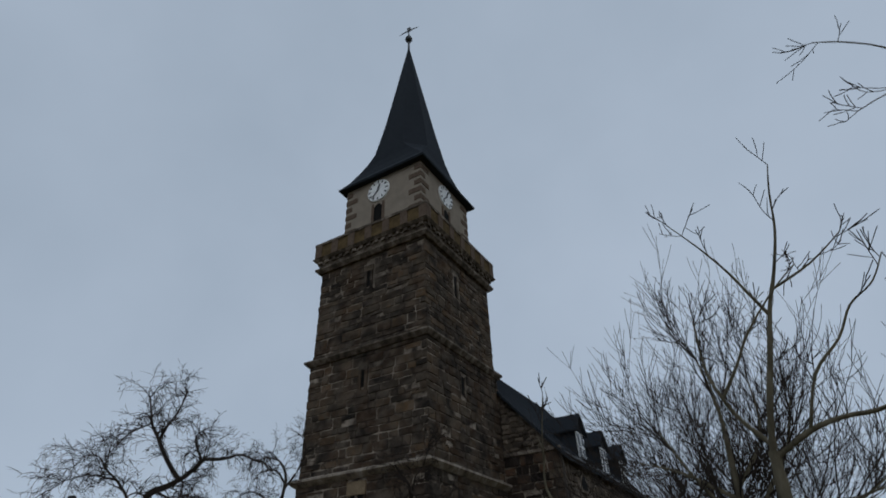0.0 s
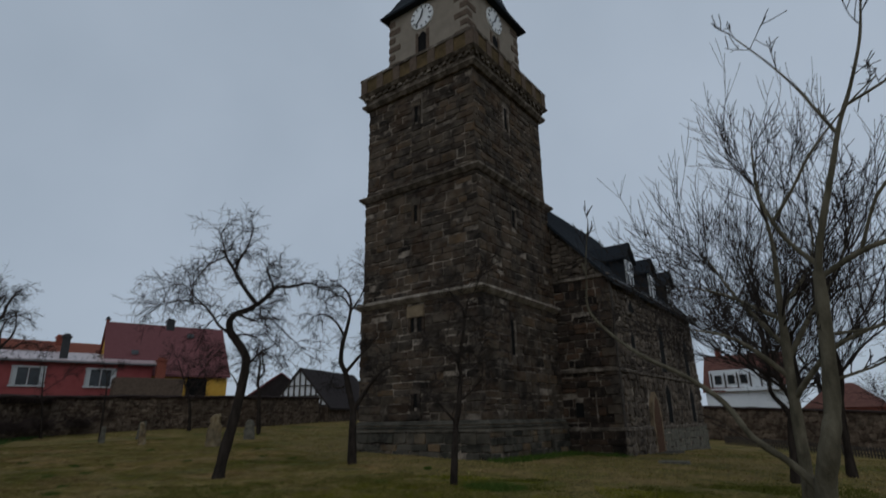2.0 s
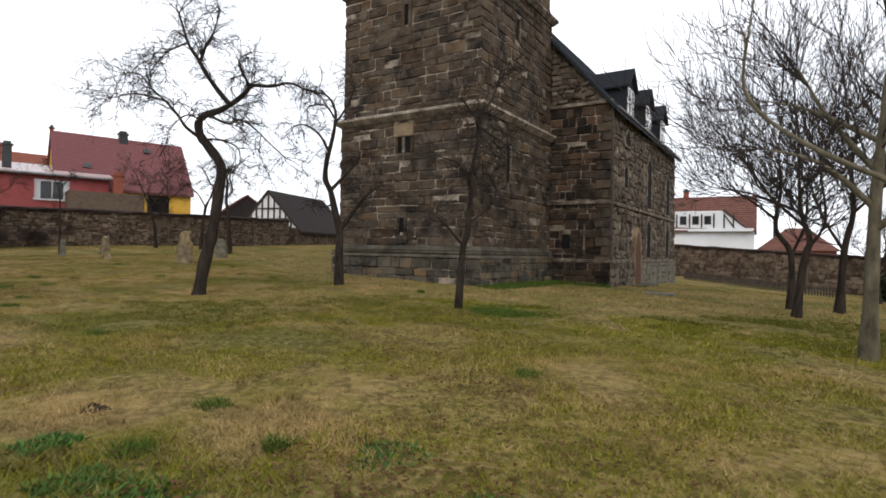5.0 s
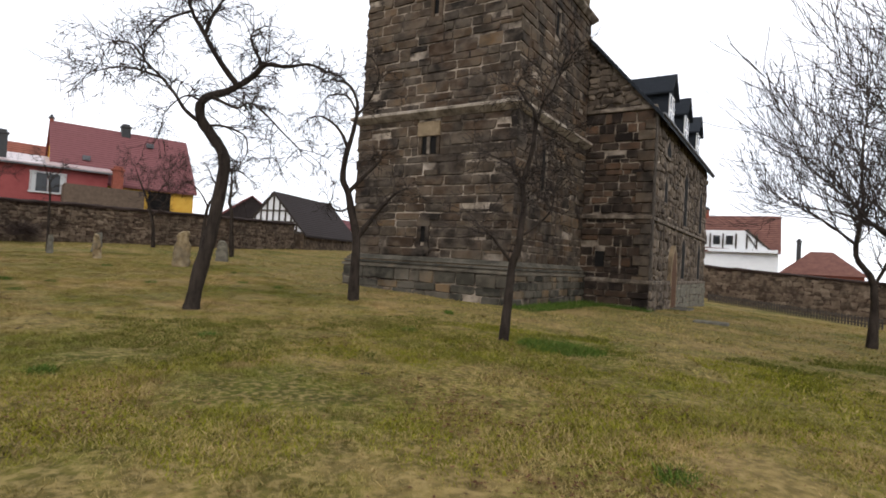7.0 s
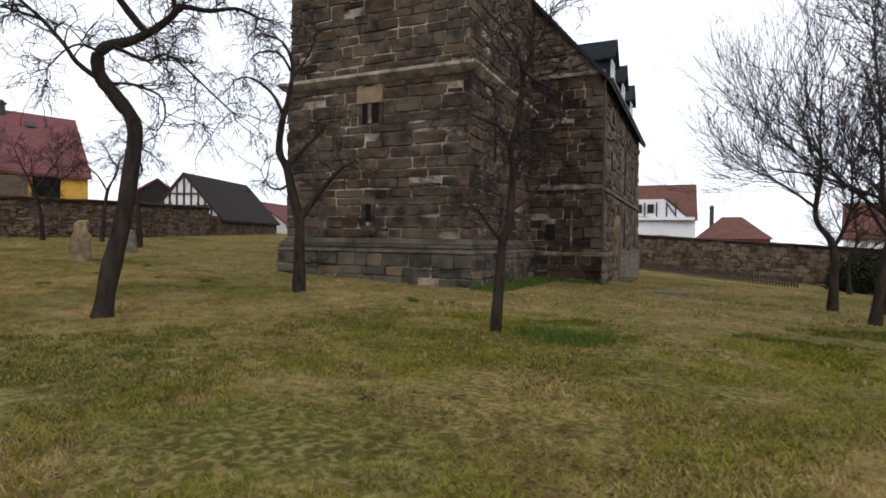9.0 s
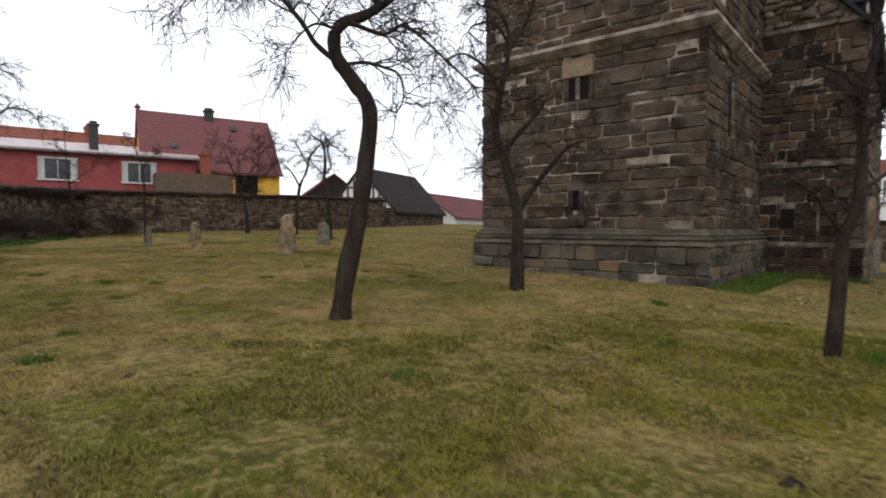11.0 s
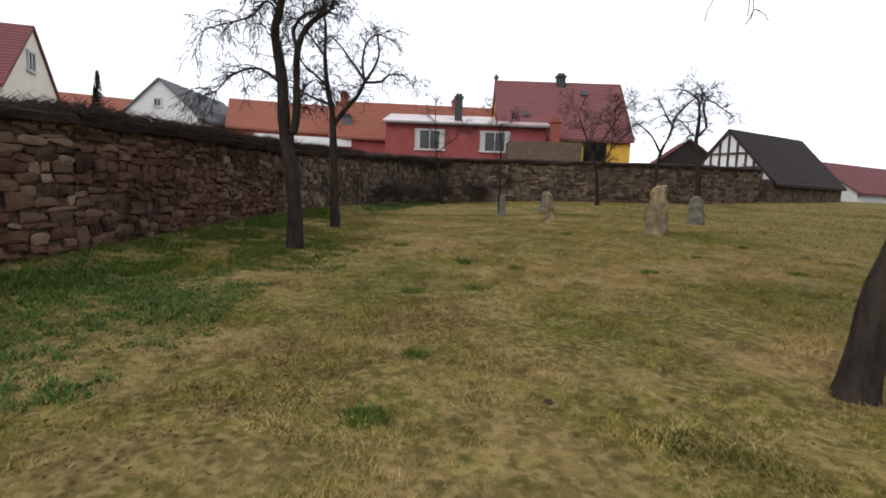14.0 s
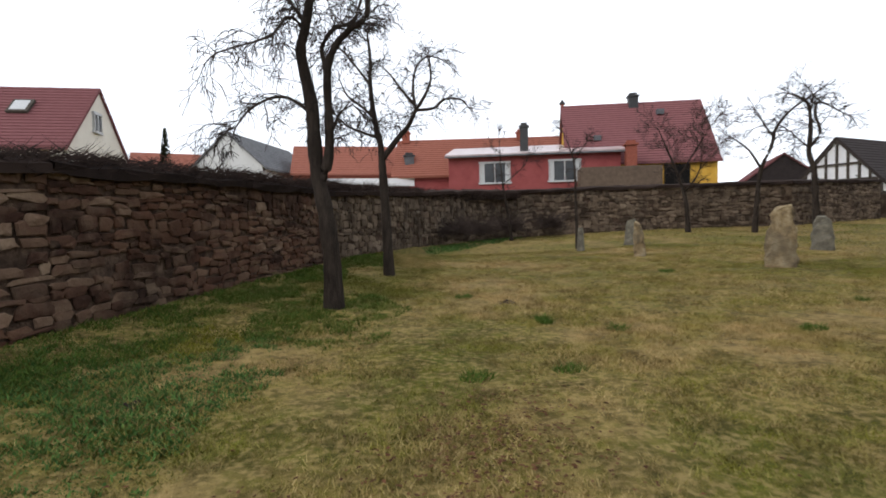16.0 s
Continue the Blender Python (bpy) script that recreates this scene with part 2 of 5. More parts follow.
# ---- mesh helpers ----
def part(name, bm, material, parent=None, label="", smooth=False):
    me = bpy.data.meshes.new(name)
    bm.normal_update()
    bm.to_mesh(me)
    bm.free()
    me.materials.append(material)
    if smooth:
        me.polygons.foreach_set("use_smooth", [True] * len(me.polygons))
    ob = new(name, me)
    ob.parent = parent
    if label:
        ob["label"] = label
    return ob


def raw(name, verts, faces, material, parent=None, label="", smooth=False):
    me = bpy.data.meshes.new(name)
    me.from_pydata(verts, [], faces)
    me.materials.append(material)
    if smooth:
        me.polygons.foreach_set("use_smooth", [True] * len(me.polygons))
    ob = new(name, me)
    ob.parent = parent
    if label:
        ob["label"] = label
    return ob


def thing(name, m, label, category, group="", kind=""):
    ob = new(name)
    ob.matrix_world = m
    return tagged(ob, label, category, group, kind)


def box(bm, x0, x1, y0, y1, z0, z1, m=None, bevel=0.0):
    r = bmesh.ops.create_cube(bm, size=1)
    vs = r["verts"]
    for v in vs:
        v.co = Vector(((x0 + x1) / 2 + v.co.x * (x1 - x0), (y0 + y1) / 2 + v.co.y * (y1 - y0), (z0 + z1) / 2 + v.co.z * (z1 - z0)))
    if bevel:
        es = {e for v in vs for e in v.link_edges}
        r = bmesh.ops.bevel(bm, geom=list(es), offset=bevel, segments=1, affect="EDGES")
        vs = list({v for f in r["faces"] for v in f.verts} | {v for v in vs if v.is_valid})
    if m:
        bmesh.ops.transform(bm, matrix=m, verts=vs)
    return bm


def boxed(name, dims, material, parent=None, label="", m=None, bevel=0.0):
    return part(name, box(bmesh.new(), *dims, m, bevel), material, parent, label)


def prism(bm, outline, depth, m):
    """An outline in x, z, drawn out along y by depth."""
    a = [bm.verts.new(m @ Vector((x, 0, z))) for x, z in outline]
    b = [bm.verts.new(m @ Vector((x, depth, z))) for x, z in outline]
    bm.faces.new(a)
    bm.faces.new(b[::-1])
    for i in range(len(a)):
        j = (i + 1) % len(a)
        bm.faces.new((a[j], a[i], b[i], b[j]))
    return bm


def frustum(bm, z0, hx0, hy0, z1, hx1, hy1, cx, cy):
    a = [bm.verts.new((cx + sx * hx0, cy + sy * hy0, z0)) for sx, sy in ((-1, -1), (1, -1), (1, 1), (-1, 1))]
    b = [bm.verts.new((cx + sx * hx1, cy + sy * hy1, z1)) for sx, sy in ((-1, -1), (1, -1), (1, 1), (-1, 1))]
    bm.faces.new(a[::-1])
    bm.faces.new(b)
    for i in range(4):
        j = (i + 1) % 4
        bm.faces.new((a[i], a[j], b[j], b[i]))
    return bm


GROUND = (-0.4089, -0.0713, 0.0801, 0.0191, -0.1402, -0.0735, 0.4003)


def gz(x, y):
    """Height of the churchyard: rising gently to the west, with a bank along the boundary wall."""
    d = max(0.0, (x + 20) * 0.371 + (y - 2.05) * 0.928)
    b = math.exp(-d / 1.5) / (1 + math.exp(min(40, (x + 15.0) / 1.2)))
    u, v = min(6, max(-42, x)) / 10, min(42, max(-6, y)) / 10
    c = GROUND
    return c[0] + c[1] * u + c[2] * v + c[3] * u * u + c[4] * u * v + c[5] * v * v + c[6] * b


# ---- ground ----
def ground():
    def ticks(lo, hi, step):
        inner = list(np.arange(lo, hi + 0.01, step))
        left = [lo - d for d in (600, 250, 110, 50, 22, 10, 5, 2)]
        right = [hi + d for d in (2, 5, 10, 22, 50, 110, 250, 600)]
        return left + inner + right
    xs, ys = ticks(-42, 8, 0.3), ticks(-8, 50, 0.3)
    verts = []
    for y in ys:
        for x in xs:
            bumpy = 0.035 * noise.noise((x * 0.9, y * 0.9, 0)) + 0.02 * noise.noise((x * 2.7, y * 2.7, 3))
            verts.append((x, y, gz(x, y) + bumpy))
    w = len(xs)
    faces = [(j * w + i, j * w + i + 1, (j + 1) * w + i + 1, (j + 1) * w + i) for j in range(len(ys) - 1) for i in range(w - 1)]
    ob = raw("ground", verts, faces, M_GROUND, smooth=True)
    return tagged(ob, "mossy winter lawn of the churchyard, straw and green", "lawn", kind="structure")


ground()


# ---- stone work ----
def unit_stone(rng, irregular):
    """A stone of unit width and height, its back in the plane y=0 and its worn face at y=-1."""
    k = 0.2 if irregular else 0.06
    j = lambda a: rng.uniform(-a, a)
    outer = []
    if irregular:
        for x, z in ((-0.5, -0.3), (-0.36, -0.5), (0.33, -0.5), (0.5, -0.32), (0.5, 0.3), (0.34, 0.5), (-0.36, 0.5), (-0.5, 0.3)):
            outer.append((x + j(k) * 0.6, z + j(k)))
    else:
        for x, z in ((-0.5, -0.36), (-0.45, -0.5), (0.45, -0.5), (0.5, -0.36), (0.5, 0.36), (0.45, 0.5), (-0.45, 0.5), (-0.5, 0.36)):
            outer.append((x + j(k) * 0.4, z + j(k)))
    n = len(outer)
    s = 0.88 if irregular else 0.93
    verts = [(x, 0, z) for x, z in outer] + [(x * 0.98, -0.6, z * 0.97) for x, z in outer] + [(x * s + j(0.02), -1 + j(0.12 if irregular else 0.2), z * (s - 0.04) + j(0.02)) for x, z in outer]
    faces = [(i, n + i, n + (i + 1) % n, (i + 1) % n) for i in range(n)] + [(n + i, 2 * n + i, 2 * n + (i + 1) % n, n + (i + 1) % n) for i in range(n)]
    if irregular:
        verts.append((j(0.12), -1.25 + j(0.25), j(0.12)))
        faces += [(2 * n + (i + 1) % n, 2 * n + i, 3 * n)[::-1] for i in range(n)]
    else:
        faces.append(tuple(range(3 * n - 1, 2 * n - 1, -1)))
    return verts, [f[::-1] for f in faces]


STONES = {}
for kind_key in (False, True):
    rs = random.Random(5 + kind_key)
    STONES[kind_key] = []
    for _ in range(14):
        sv, sf = unit_stone(rs, kind_key)
        STONES[kind_key].append((sv, sf))


def stone_mesh(irregular, i, material, cache={}):
    key = (irregular, i, material.name)
    if key not in cache:
        me = bpy.data.meshes.new("stone")
        me.from_pydata(STONES[irregular][i][0], [], STONES[irregular][i][1])
        me.materials.append(material)
        cache[key] = me
    return cache[key]


def stone_face(parent, origin, udir, width, z0, z1, course, length, gap, proud, material, rng, singles=None, irregular=False, holes=(), top=None, bottom=None, edge=0.0):
    """Courses of stones on a wall face. Stones in the stretch singles=(u0, u1, zlow, zhigh) are parts of their own, the rest one mesh.
    holes: (u0, u1, z0, z1) left open; top(u), bottom(u): heights that cut the courses."""
    ux, uy = udir
    verts, faces = [], []
    z = z0
    while z < z1 - 0.06:
        h = min(rng.uniform(*course), z1 - z)
        if z1 - (z + h) < 0.1:
            h = z1 - z
        u = -edge
        while u < width + edge - 0.02:
            w = min(rng.uniform(*length), width + edge - u)
            if width + edge - (u + w) < 0.12:
                w = width + edge - u
            zh = [q for q in holes if z + 0.06 < q[3] and z + h - 0.06 > q[2] and u < q[1] - 0.01 and u + w > q[0] + 0.01]
            if zh:
                if zh[0][0] - u < 0.07:
                    u = zh[0][1]
                    continue
                w = zh[0][0] - u
            uc, zc = u + w / 2, z + h / 2
            dz = rng.uniform(-0.045, 0.045) if irregular else rng.uniform(-0.015, 0.015)
            cut = False
            if top and zc + h * 0.3 > top(uc):
                cut = True
            if bottom and zc + h * 0.4 < bottom(uc):
                cut = True
            if not cut and rng.random() > (0.03 if irregular else 0.0):
                i = rng.randrange(14)
                if not irregular and h > 0.3 and rng.random() < 0.14:
                    low = h * rng.uniform(0.35, 0.6)
                    zc, hh = (z + low / 2, low) if rng.random() < 0.5 else (z + h - low / 2, low)
                else:
                    hh = h
                dep = proud * rng.uniform(0.5, 1.6)
                sw, sh = w - gap * rng.uniform(0.4, 1.3), hh - gap * rng.uniform(0.4, 1.3)
                if irregular:
                    sw, sh = sw * rng.uniform(0.9, 1.1), sh * rng.uniform(0.85, 1.25)
                tw = rng.uniform(-0.11, 0.11) if irregular else rng.uniform(-0.02, 0.02)
                ct, st = math.cos(tw), math.sin(tw)
                ox, oy = origin[0] + ux * uc, origin[1] + uy * uc
                if singles and singles[0] <= uc <= singles[1] and singles[2] <= zc <= singles[3]:
                    ob = new("stone", stone_mesh(irregular, i, material))
                    ob.parent = parent
                    ob.matrix_world = Matrix(((ux * sw * ct, -uy * dep, -ux * sh * st, ox), (uy * sw * ct, ux * dep, -uy * sh * st, oy), (sw * st, 0, sh * ct, zc + dz), (0, 0, 0, 1)))
                else:
                    b0 = len(verts)
                    sv, sf = STONES[irregular][i]
                    for x, y, zz in sv:
                        x, zz = (x * sw * ct - zz * sh * st) / sw, (x * sw * st + zz * sh * ct) / sh
                        verts.append((ox + ux * x * sw - uy * y * dep, oy + uy * x * sw + ux * y * dep, zc + dz + zz * sh))
                    faces += [tuple(b0 + q for q in f) for f in sf]
            u += w
        z += h
    if verts:
        tagged(raw("stonework", verts, faces, material, parent), kind="stuff")


# ---- roofs ----
def roof_slope(parent, m, length, half, ez, rz, mat_roof, over=0.35, rows=22, label="", name="roof"):
    """A gabled roof along local y, laid in overlapping courses: a sawtooth on each side."""
    verts, faces = [], []
    sl = (rz - ez) / half
    ys = (-length / 2 - over * 0.5, length / 2 + over * 0.5)
    prof = []
    for i in range(rows):
        for f, up in ((i / rows, 0.13), ((i + 1) / rows, 0.08)):
            x = (half + over) * (1 - f)
            prof.append((x, rz - sl * x + up))
    line = [(half + over, rz - sl * (half + over) - 0.06)] + prof + [(-x, z) for x, z in prof[::-1]] + [(-half - over, rz - sl * (half + over) - 0.06), (0, rz - 0.06)]
    n = len(line)
    for y in ys:
        verts += [tuple(m @ Vector((x, y, z))) for x, z in line]
    for i in range(n):
        j = (i + 1) % n
        faces.append((i, n + i, n + j, j))
    faces += [tuple(range(n)), tuple(range(2 * n - 1, n - 1, -1))]
    return raw(name, verts, faces, mat_roof, parent, label)


# ---- church tower ----
TX0, TX1, TY0, TY1 = -17.5, -11.15, 17.55, 24.0
TCX, TCY = (TX0 + TX1) / 2, (TY0 + TY1) / 2 + 0.02


def slit(parent, x, z0, z1, y, w=0.2, label="dark narrow slit window in a stone surround"):
    b = bmesh.new()
    box(b, x - w / 2 - 0.13, x - w / 2, y - 0.07, y + 0.1, z0 - 0.12, z1)
    box(b, x + w / 2, x + w / 2 + 0.13, y - 0.07, y + 0.1, z0 - 0.12, z1)
    box(b, x - w / 2 - 0.16, x + w / 2 + 0.16, y - 0.06, y + 0.1, z1, z1 + 0.3)
    box(b, x - w / 2 - 0.16, x + w / 2 + 0.16, y - 0.06, y + 0.1, z0 - 0.42, z0 - 0.12)
    wnd = part("slit_window", b, M_STONE, parent, label)
    boxed("recess", (x - w / 2, x + w / 2, y - 0.01, y + 0.1, z0, z1), M_DARK, wnd)


def tower():
    t = thing("church_tower", pose(0, 0, 0), "tall dark sandstone church tower with a slate spire and clocks", "church tower")
    rng = random.Random(11)
    boxed("lower_stage", (TX0, TX1, TY0, TY1, -0.8, 6.1), M_MORTAR, t)
    boxed("middle_stage", (TX0 + 0.05, TX1 - 0.05, TY0 + 0.06, TY1 - 0.05, 6.1, 11.25), M_MORTAR, t)
    boxed("upper_stage", (TX0 + 0.1, TX1 - 0.12, TY0 + 0.12, TY1 - 0.1, 11.25, 16.4), M_MORTAR, t)
    # plinth with a moulded top
    b = bmesh.new()
    box(b, TX0 - 0.2, TX1 + 0.22, TY0 - 0.2, TY1, -0.8, 0.84)
    part("plinth_core", b, M_MORTAR, t)
    b = bmesh.new()
    cx, cy, hx, hy = (TX0 + TX1) / 2, (TY0 + TY1) / 2, (TX1 - TX0) / 2, (TY1 - TY0) / 2
    for z0, z1, o0, o1 in ((0.84, 0.93, 0.28, 0.26), (0.932, 0.985, 0.19, 0.19), (0.987, 1.05, 0.24, 0.2), (1.052, 1.1, 0.14, 0.14), (1.102, 1.15, 0.17, 0.12), (1.152, 1.25, 0.1, 0.03)):
        frustum(b, z0, hx + o0, hy + o0, z1, hx + o1, hy + o1, cx, cy)
    part("plinth_moulding", b, M_PLINTH, t, "grey-green moulded plinth ledge")
    # string courses
    for z, o in ((6.1, 0.27), (11.25, 0.2), (16.25, 0.18)):
        b = bmesh.new()
        cx, cy, hx, hy = (TX0 + TX1) / 2, (TY0 + TY1) / 2, (TX1 - TX0) / 2, (TY1 - TY0) / 2
        frustum(b, z - 0.17, hx + o * 0.2, hy + o * 0.2, z, hx + o, hy + o, cx, cy)
        frustum(b, z + 0.002, hx + o, hy + o, z + 0.085, hx + o, hy + o, cx, cy)
        frustum(b, z + 0.087, hx + o - 0.01, hy + o - 0.01, z + 0.2, hx - 0.02, hy - 0.02, cx, cy)
        part("string_course", b, M_STRING if z < 7 else M_BAND, t)
    # stone faces: west front and south side, then the two that face away
    hol_f = [(-14.39 - 0.45 - TX0, -14.39 + 0.45 - TX0, 4.62, 5.85), (-14.4 - 0.24 - TX0, -14.4 + 0.24 - TX0, 1.5, 2.4), (-14.4 - 0.24 - TX0, -14.4 + 0.24 - TX0, 9.4, 10.35), (-14.4 - 0.24 - TX0, -14.4 + 0.24 - TX0, 14.3, 15.4)]
    hol_r = [(2.5, 3.1, 14.0, 15.4), (2.7, 3.15, 9.2, 10.2), (2.0, 2.4, 3.6, 5.2)]
    hx = TX1 - TX0
    hy = TY1 - TY0
    stone_face(t, (TX0, TY0), (1, 0), hx, 1.24, 6.0, (0.2, 0.46), (0.3, 1.25), 0.042, 0.03, M_STONE, rng, (-1, 9, 0.9, 6.1), holes=hol_f, edge=0.03)
    stone_face(t, (TX0 + 0.05, TY0 + 0.06), (1, 0), hx - 0.1, 6.2, 11.15, (0.2, 0.46), (0.3, 1.25), 0.042, 0.03, M_STONE, rng, holes=hol_f, edge=0.03)
    stone_face(t, (TX0 + 0.1, TY0 + 0.12), (1, 0), hx - 0.22, 11.35, 16.15, (0.22, 0.5), (0.35, 1.25), 0.042, 0.03, M_STONE, rng, holes=hol_f, edge=0.03)
    for o, z0, z1 in ((0, 1.24, 6.0), (0.05, 6.2, 11.15), (0.12, 11.35, 16.15)):
        stone_face(t, (TX1 - o, TY0 + o), (0, 1), hy - 2 * o, z0, z1, (0.2, 0.46), (0.3, 1.25), 0.042, 0.03, M_STONE, rng, holes=hol_r, edge=0.03)
        stone_face(t, (TX0 + o, TY1 - o), (0, -1), hy - 2 * o, z0, z1, (0.3, 0.5), (0.5, 1.1), 0.035, 0.05, M_STONE, rng, edge=0.03)
        stone_face(t, (TX1 - o, TY1 - o), (-1, 0), hx - 2 * o, max(z0, 10), z1, (0.3, 0.5), (0.5, 1.1), 0.035, 0.05, M_STONE, rng, edge=0.03)
    stone_face(t, (TX0 - 0.2, TY0 - 0.2), (1, 0), hx + 0.42, -0.5, 0.83, (0.25, 0.4), (0.35, 1.0), 0.03, 0.05, M_PLINTH, rng)
    stone_face(t, (TX1 + 0.22, TY0 - 0.2), (0, 1), hy + 0.2, -0.6, 0.83, (0.25, 0.4), (0.35, 1.0), 0.03, 0.05, M_PLINTH, rng)
    stone_face(t, (TX0 - 0.2, TY1), (0, -1), hy + 0.2, -0.4, 0.83, (0.25, 0.4), (0.35, 1.0), 0.03, 0.05, M_PLINTH, rng)
    # openings of the front
    boxed("lintel", (-14.85, -13.95, TY0 - 0.08, TY0 + 0.1, 5.32, 5.82), M_PALE, t, "pale sandstone lintel block", bevel=0.02)
    boxed("window_jamb", (-14.78, -14.66, TY0 - 0.06, TY0 + 0.1, 4.72, 5.318), M_STONE, t)
    boxed("window_mullion", (-14.45, -14.33, TY0 - 0.05, TY0 + 0.1, 4.72, 5.318), M_BAND, t)
    boxed("window_jamb", (-14.05, -13.93, TY0 - 0.06, TY0 + 0.1, 4.72, 5.318), M_STONE, t)
    boxed("window_recess", (-14.66, -14.05, TY0 - 0.012, TY0 + 0.1, 4.72, 5.318), M_DARK, t)
    slit(t, -14.4, 1.74, 2.28, TY0)
    slit(t, -14.4, 9.55, 10.3, TY0 + 0.06)
    slit(t, -14.4, 14.45, 15.3, TY0 + 0.12)
    for yc, z0, z1, x in ((TY0 + 2.92, 9.3, 10.15, TX1 - 0.05), (TY0 + 2.2, 3.7, 5.1, TX1), (TY0 + 2.85, 14.15, 15.3, TX1 - 0.12)):
        w = boxed("slit_window", (x - 0.1, x + 0.06, yc + 0.1, yc + 0.22, z0 - 0.05, z1), M_BAND, t)
        boxed("recess", (x - 0.1, x + 0.015, yc - 0.1, yc + 0.1, z0, z1), M_DARK, w)
    # corbel cornice and parapet
    b = bmesh.new()
    cx, cy = (TX0 + TX1) / 2, (TY0 + TY1) / 2
    frustum(b, 16.4, hx / 2, hy / 2, 16.62, hx / 2 + 0.08, hy / 2 + 0.08, cx, cy)
    frustum(b, 16.76, hx / 2 + 0.2, hy / 2 + 0.2, 16.9, hx / 2 + 0.32, hy / 2 + 0.32, cx, cy)
    frustum(b, 16.9, hx / 2 + 0.32, hy / 2 + 0.32, 16.98, hx / 2 + 0.2, hy / 2 + 0.2, cx, cy)
    part("cornice", b, M_BAND, t)
    n = 15
    for i in range(n):
        f = (i + 0.5) / n
        x, y = TX0 - 0.1 + f * (hx + 0.2), TY0 - 0.1 + f * (hy + 0.2)
        boxed("corbel", (x - 0.11, x + 0.11, TY0 - 0.18, TY0 + 0.05, 16.6, 16.78), M_BAND, t)
        boxed("corbel", (TX1 - 0.05, TX1 + 0.18, y - 0.11, y + 0.11, 16.6, 16.78), M_BAND, t)
    px0, px1, py0, py1 = TX0 - 0.2, TX1 + 0.2, TY0 - 0.2, TY1 + 0.2
    b = bmesh.new()
    box(b, px0, px1, py0, py0 + 0.22, 16.98, 17.7)
    box(b, px0, px1, py1 - 0.22, py1, 16.98, 17.7)
    box(b, px0, px0 + 0.22, py0 + 0.22, py1 - 0.22, 16.98, 17.7)
    box(b, px1 - 0.22, px1, py0 + 0.22, py1 - 0.22, 16.98, 17.7)
    part("parapet", b, M_OCHRE, t, "ochre sandstone parapet")
    b = bmesh.new()
    for x0, x1, y0, y1 in ((px0 - 0.06, px1 + 0.06, py0 - 0.06, py0 + 0.28), (px0 - 0.06, px1 + 0.06, py1 - 0.28, py1 + 0.06), (px0 - 0.06, px0 + 0.28, py0 + 0.28, py1 - 0.28), (px1 - 0.28, px1 + 0.06, py0 + 0.28, py1 - 0.28)):
        box(b, x0, x1, y0, y1, 17.7, 17.84)
    part("parapet_coping", b, M_BAND, t)
    for i in range(7):
        x = px0 + 0.18 + i * (px1 - px0 - 0.36) / 6
        boxed("parapet_pier", (x - 0.2, x + 0.2, py0 - 0.05, py0 + 0.01, 16.98, 17.7), M_QUOIN, t)
        y = py0 + 0.18 + i * (py1 - py0 - 0.36) / 6
        boxed("parapet_pier", (px1 - 0.01, px1 + 0.05, y - 0.2, y + 0.2, 16.98, 17.7), M_QUOIN, t)
    boxed("platform", (px0 + 0.1, px1 - 0.1, py0 + 0.1, py1 - 0.1, 16.6, 17.05), M_BAND, t)
    # belfry
    bx0, bx1, by0, by1 = -16.9, -11.95, 18.5, 23.5
    boxed("belfry_wall", (bx0, bx1, by0, by1, 17.0, 21.9), M_RENDER, t, "beige rendered belfry wall")
    for k in range(9):
        z = 17.2 + k * 0.52
        w = 0.75 if k % 2 else 0.4
        for a, c in ((bx0, 1), (bx1, -1)):
            x0, x1 = sorted((a - 0.02 * c, a + w * c))
            boxed("quoin", (x0, x1, by0 - 0.03, by0 + 0.05, z, z + 0.3), M_QUOIN, t)
        w = 0.4 if k % 2 else 0.75
        boxed("quoin", (bx1 - 0.05, bx1 + 0.03, by0 - 0.031, by0 + w, z, z + 0.3), M_QUOIN, t)
        boxed("quoin", (bx1 - 0.05, bx1 + 0.03, by1 - w, by1, z, z + 0.3), M_QUOIN, t)
    bcx, bcy = (bx0 + bx1) / 2, (by0 + by1) / 2
    for front in (True, False):
        m = pose(bcx - 0.25, by0 - 0.02, 21.0) if front else pose(bx1 + 0.02, bcy, 21.0, 0, 0, 90)
        clock = thing("tower_clock", pose(0, 0, 0), "", "")
        clock.parent = t
        b = bmesh.new()
        bmesh.ops.create_cone(b, cap_ends=True, segments=40, radius1=0.72, radius2=0.7, depth=0.07, matrix=m @ pose(0, -0.02, 0, 90))
        part("dial", b, M_WHITE, clock, "round white clock dial")
        b = bmesh.new()
        for h in range(12):
            a = radians(30 * h)
            box(b, -0.035, 0.035, -0.085, -0.058, 0.5, 0.65, m @ Matrix.Rotation(a, 4, "Y"))
        part("hour_marks", b, M_BLACK, clock)
        b = box(bmesh.new(), -0.03, 0.03, -0.1, -0.085, -0.1, 0.58, m @ Matrix.Rotation(radians(-140), 4, "Y"))
        part("minute_hand", b, M_BLACK, clock)
        b = box(bmesh.new(), -0.045, 0.045, -0.115, -0.1, -0.1, 0.38, m @ Matrix.Rotation(radians(20), 4, "Y"))
        part("hour_hand", b, M_BLACK, clock)
    for m in (pose(bcx - 0.25, by0, 0), pose(bx1, bcy, 0, 0, 0, 90)):
        w = part("belfry_window", box(box(bmesh.new(), -0.42, -0.27, -0.05, 0.1, 18.6, 20.15, m), 0.27, 0.42, -0.05, 0.1, 18.6, 20.15, m), M_QUOIN, t)
        part("louvre_opening", prism(bmesh.new(), [(-0.27, 18.6), (0.27, 18.6), (0.27, 19.9), (0, 20.15), (-0.27, 19.9)], 0.1, m @ pose(0, -0.02, 0)), M_DARK, w)
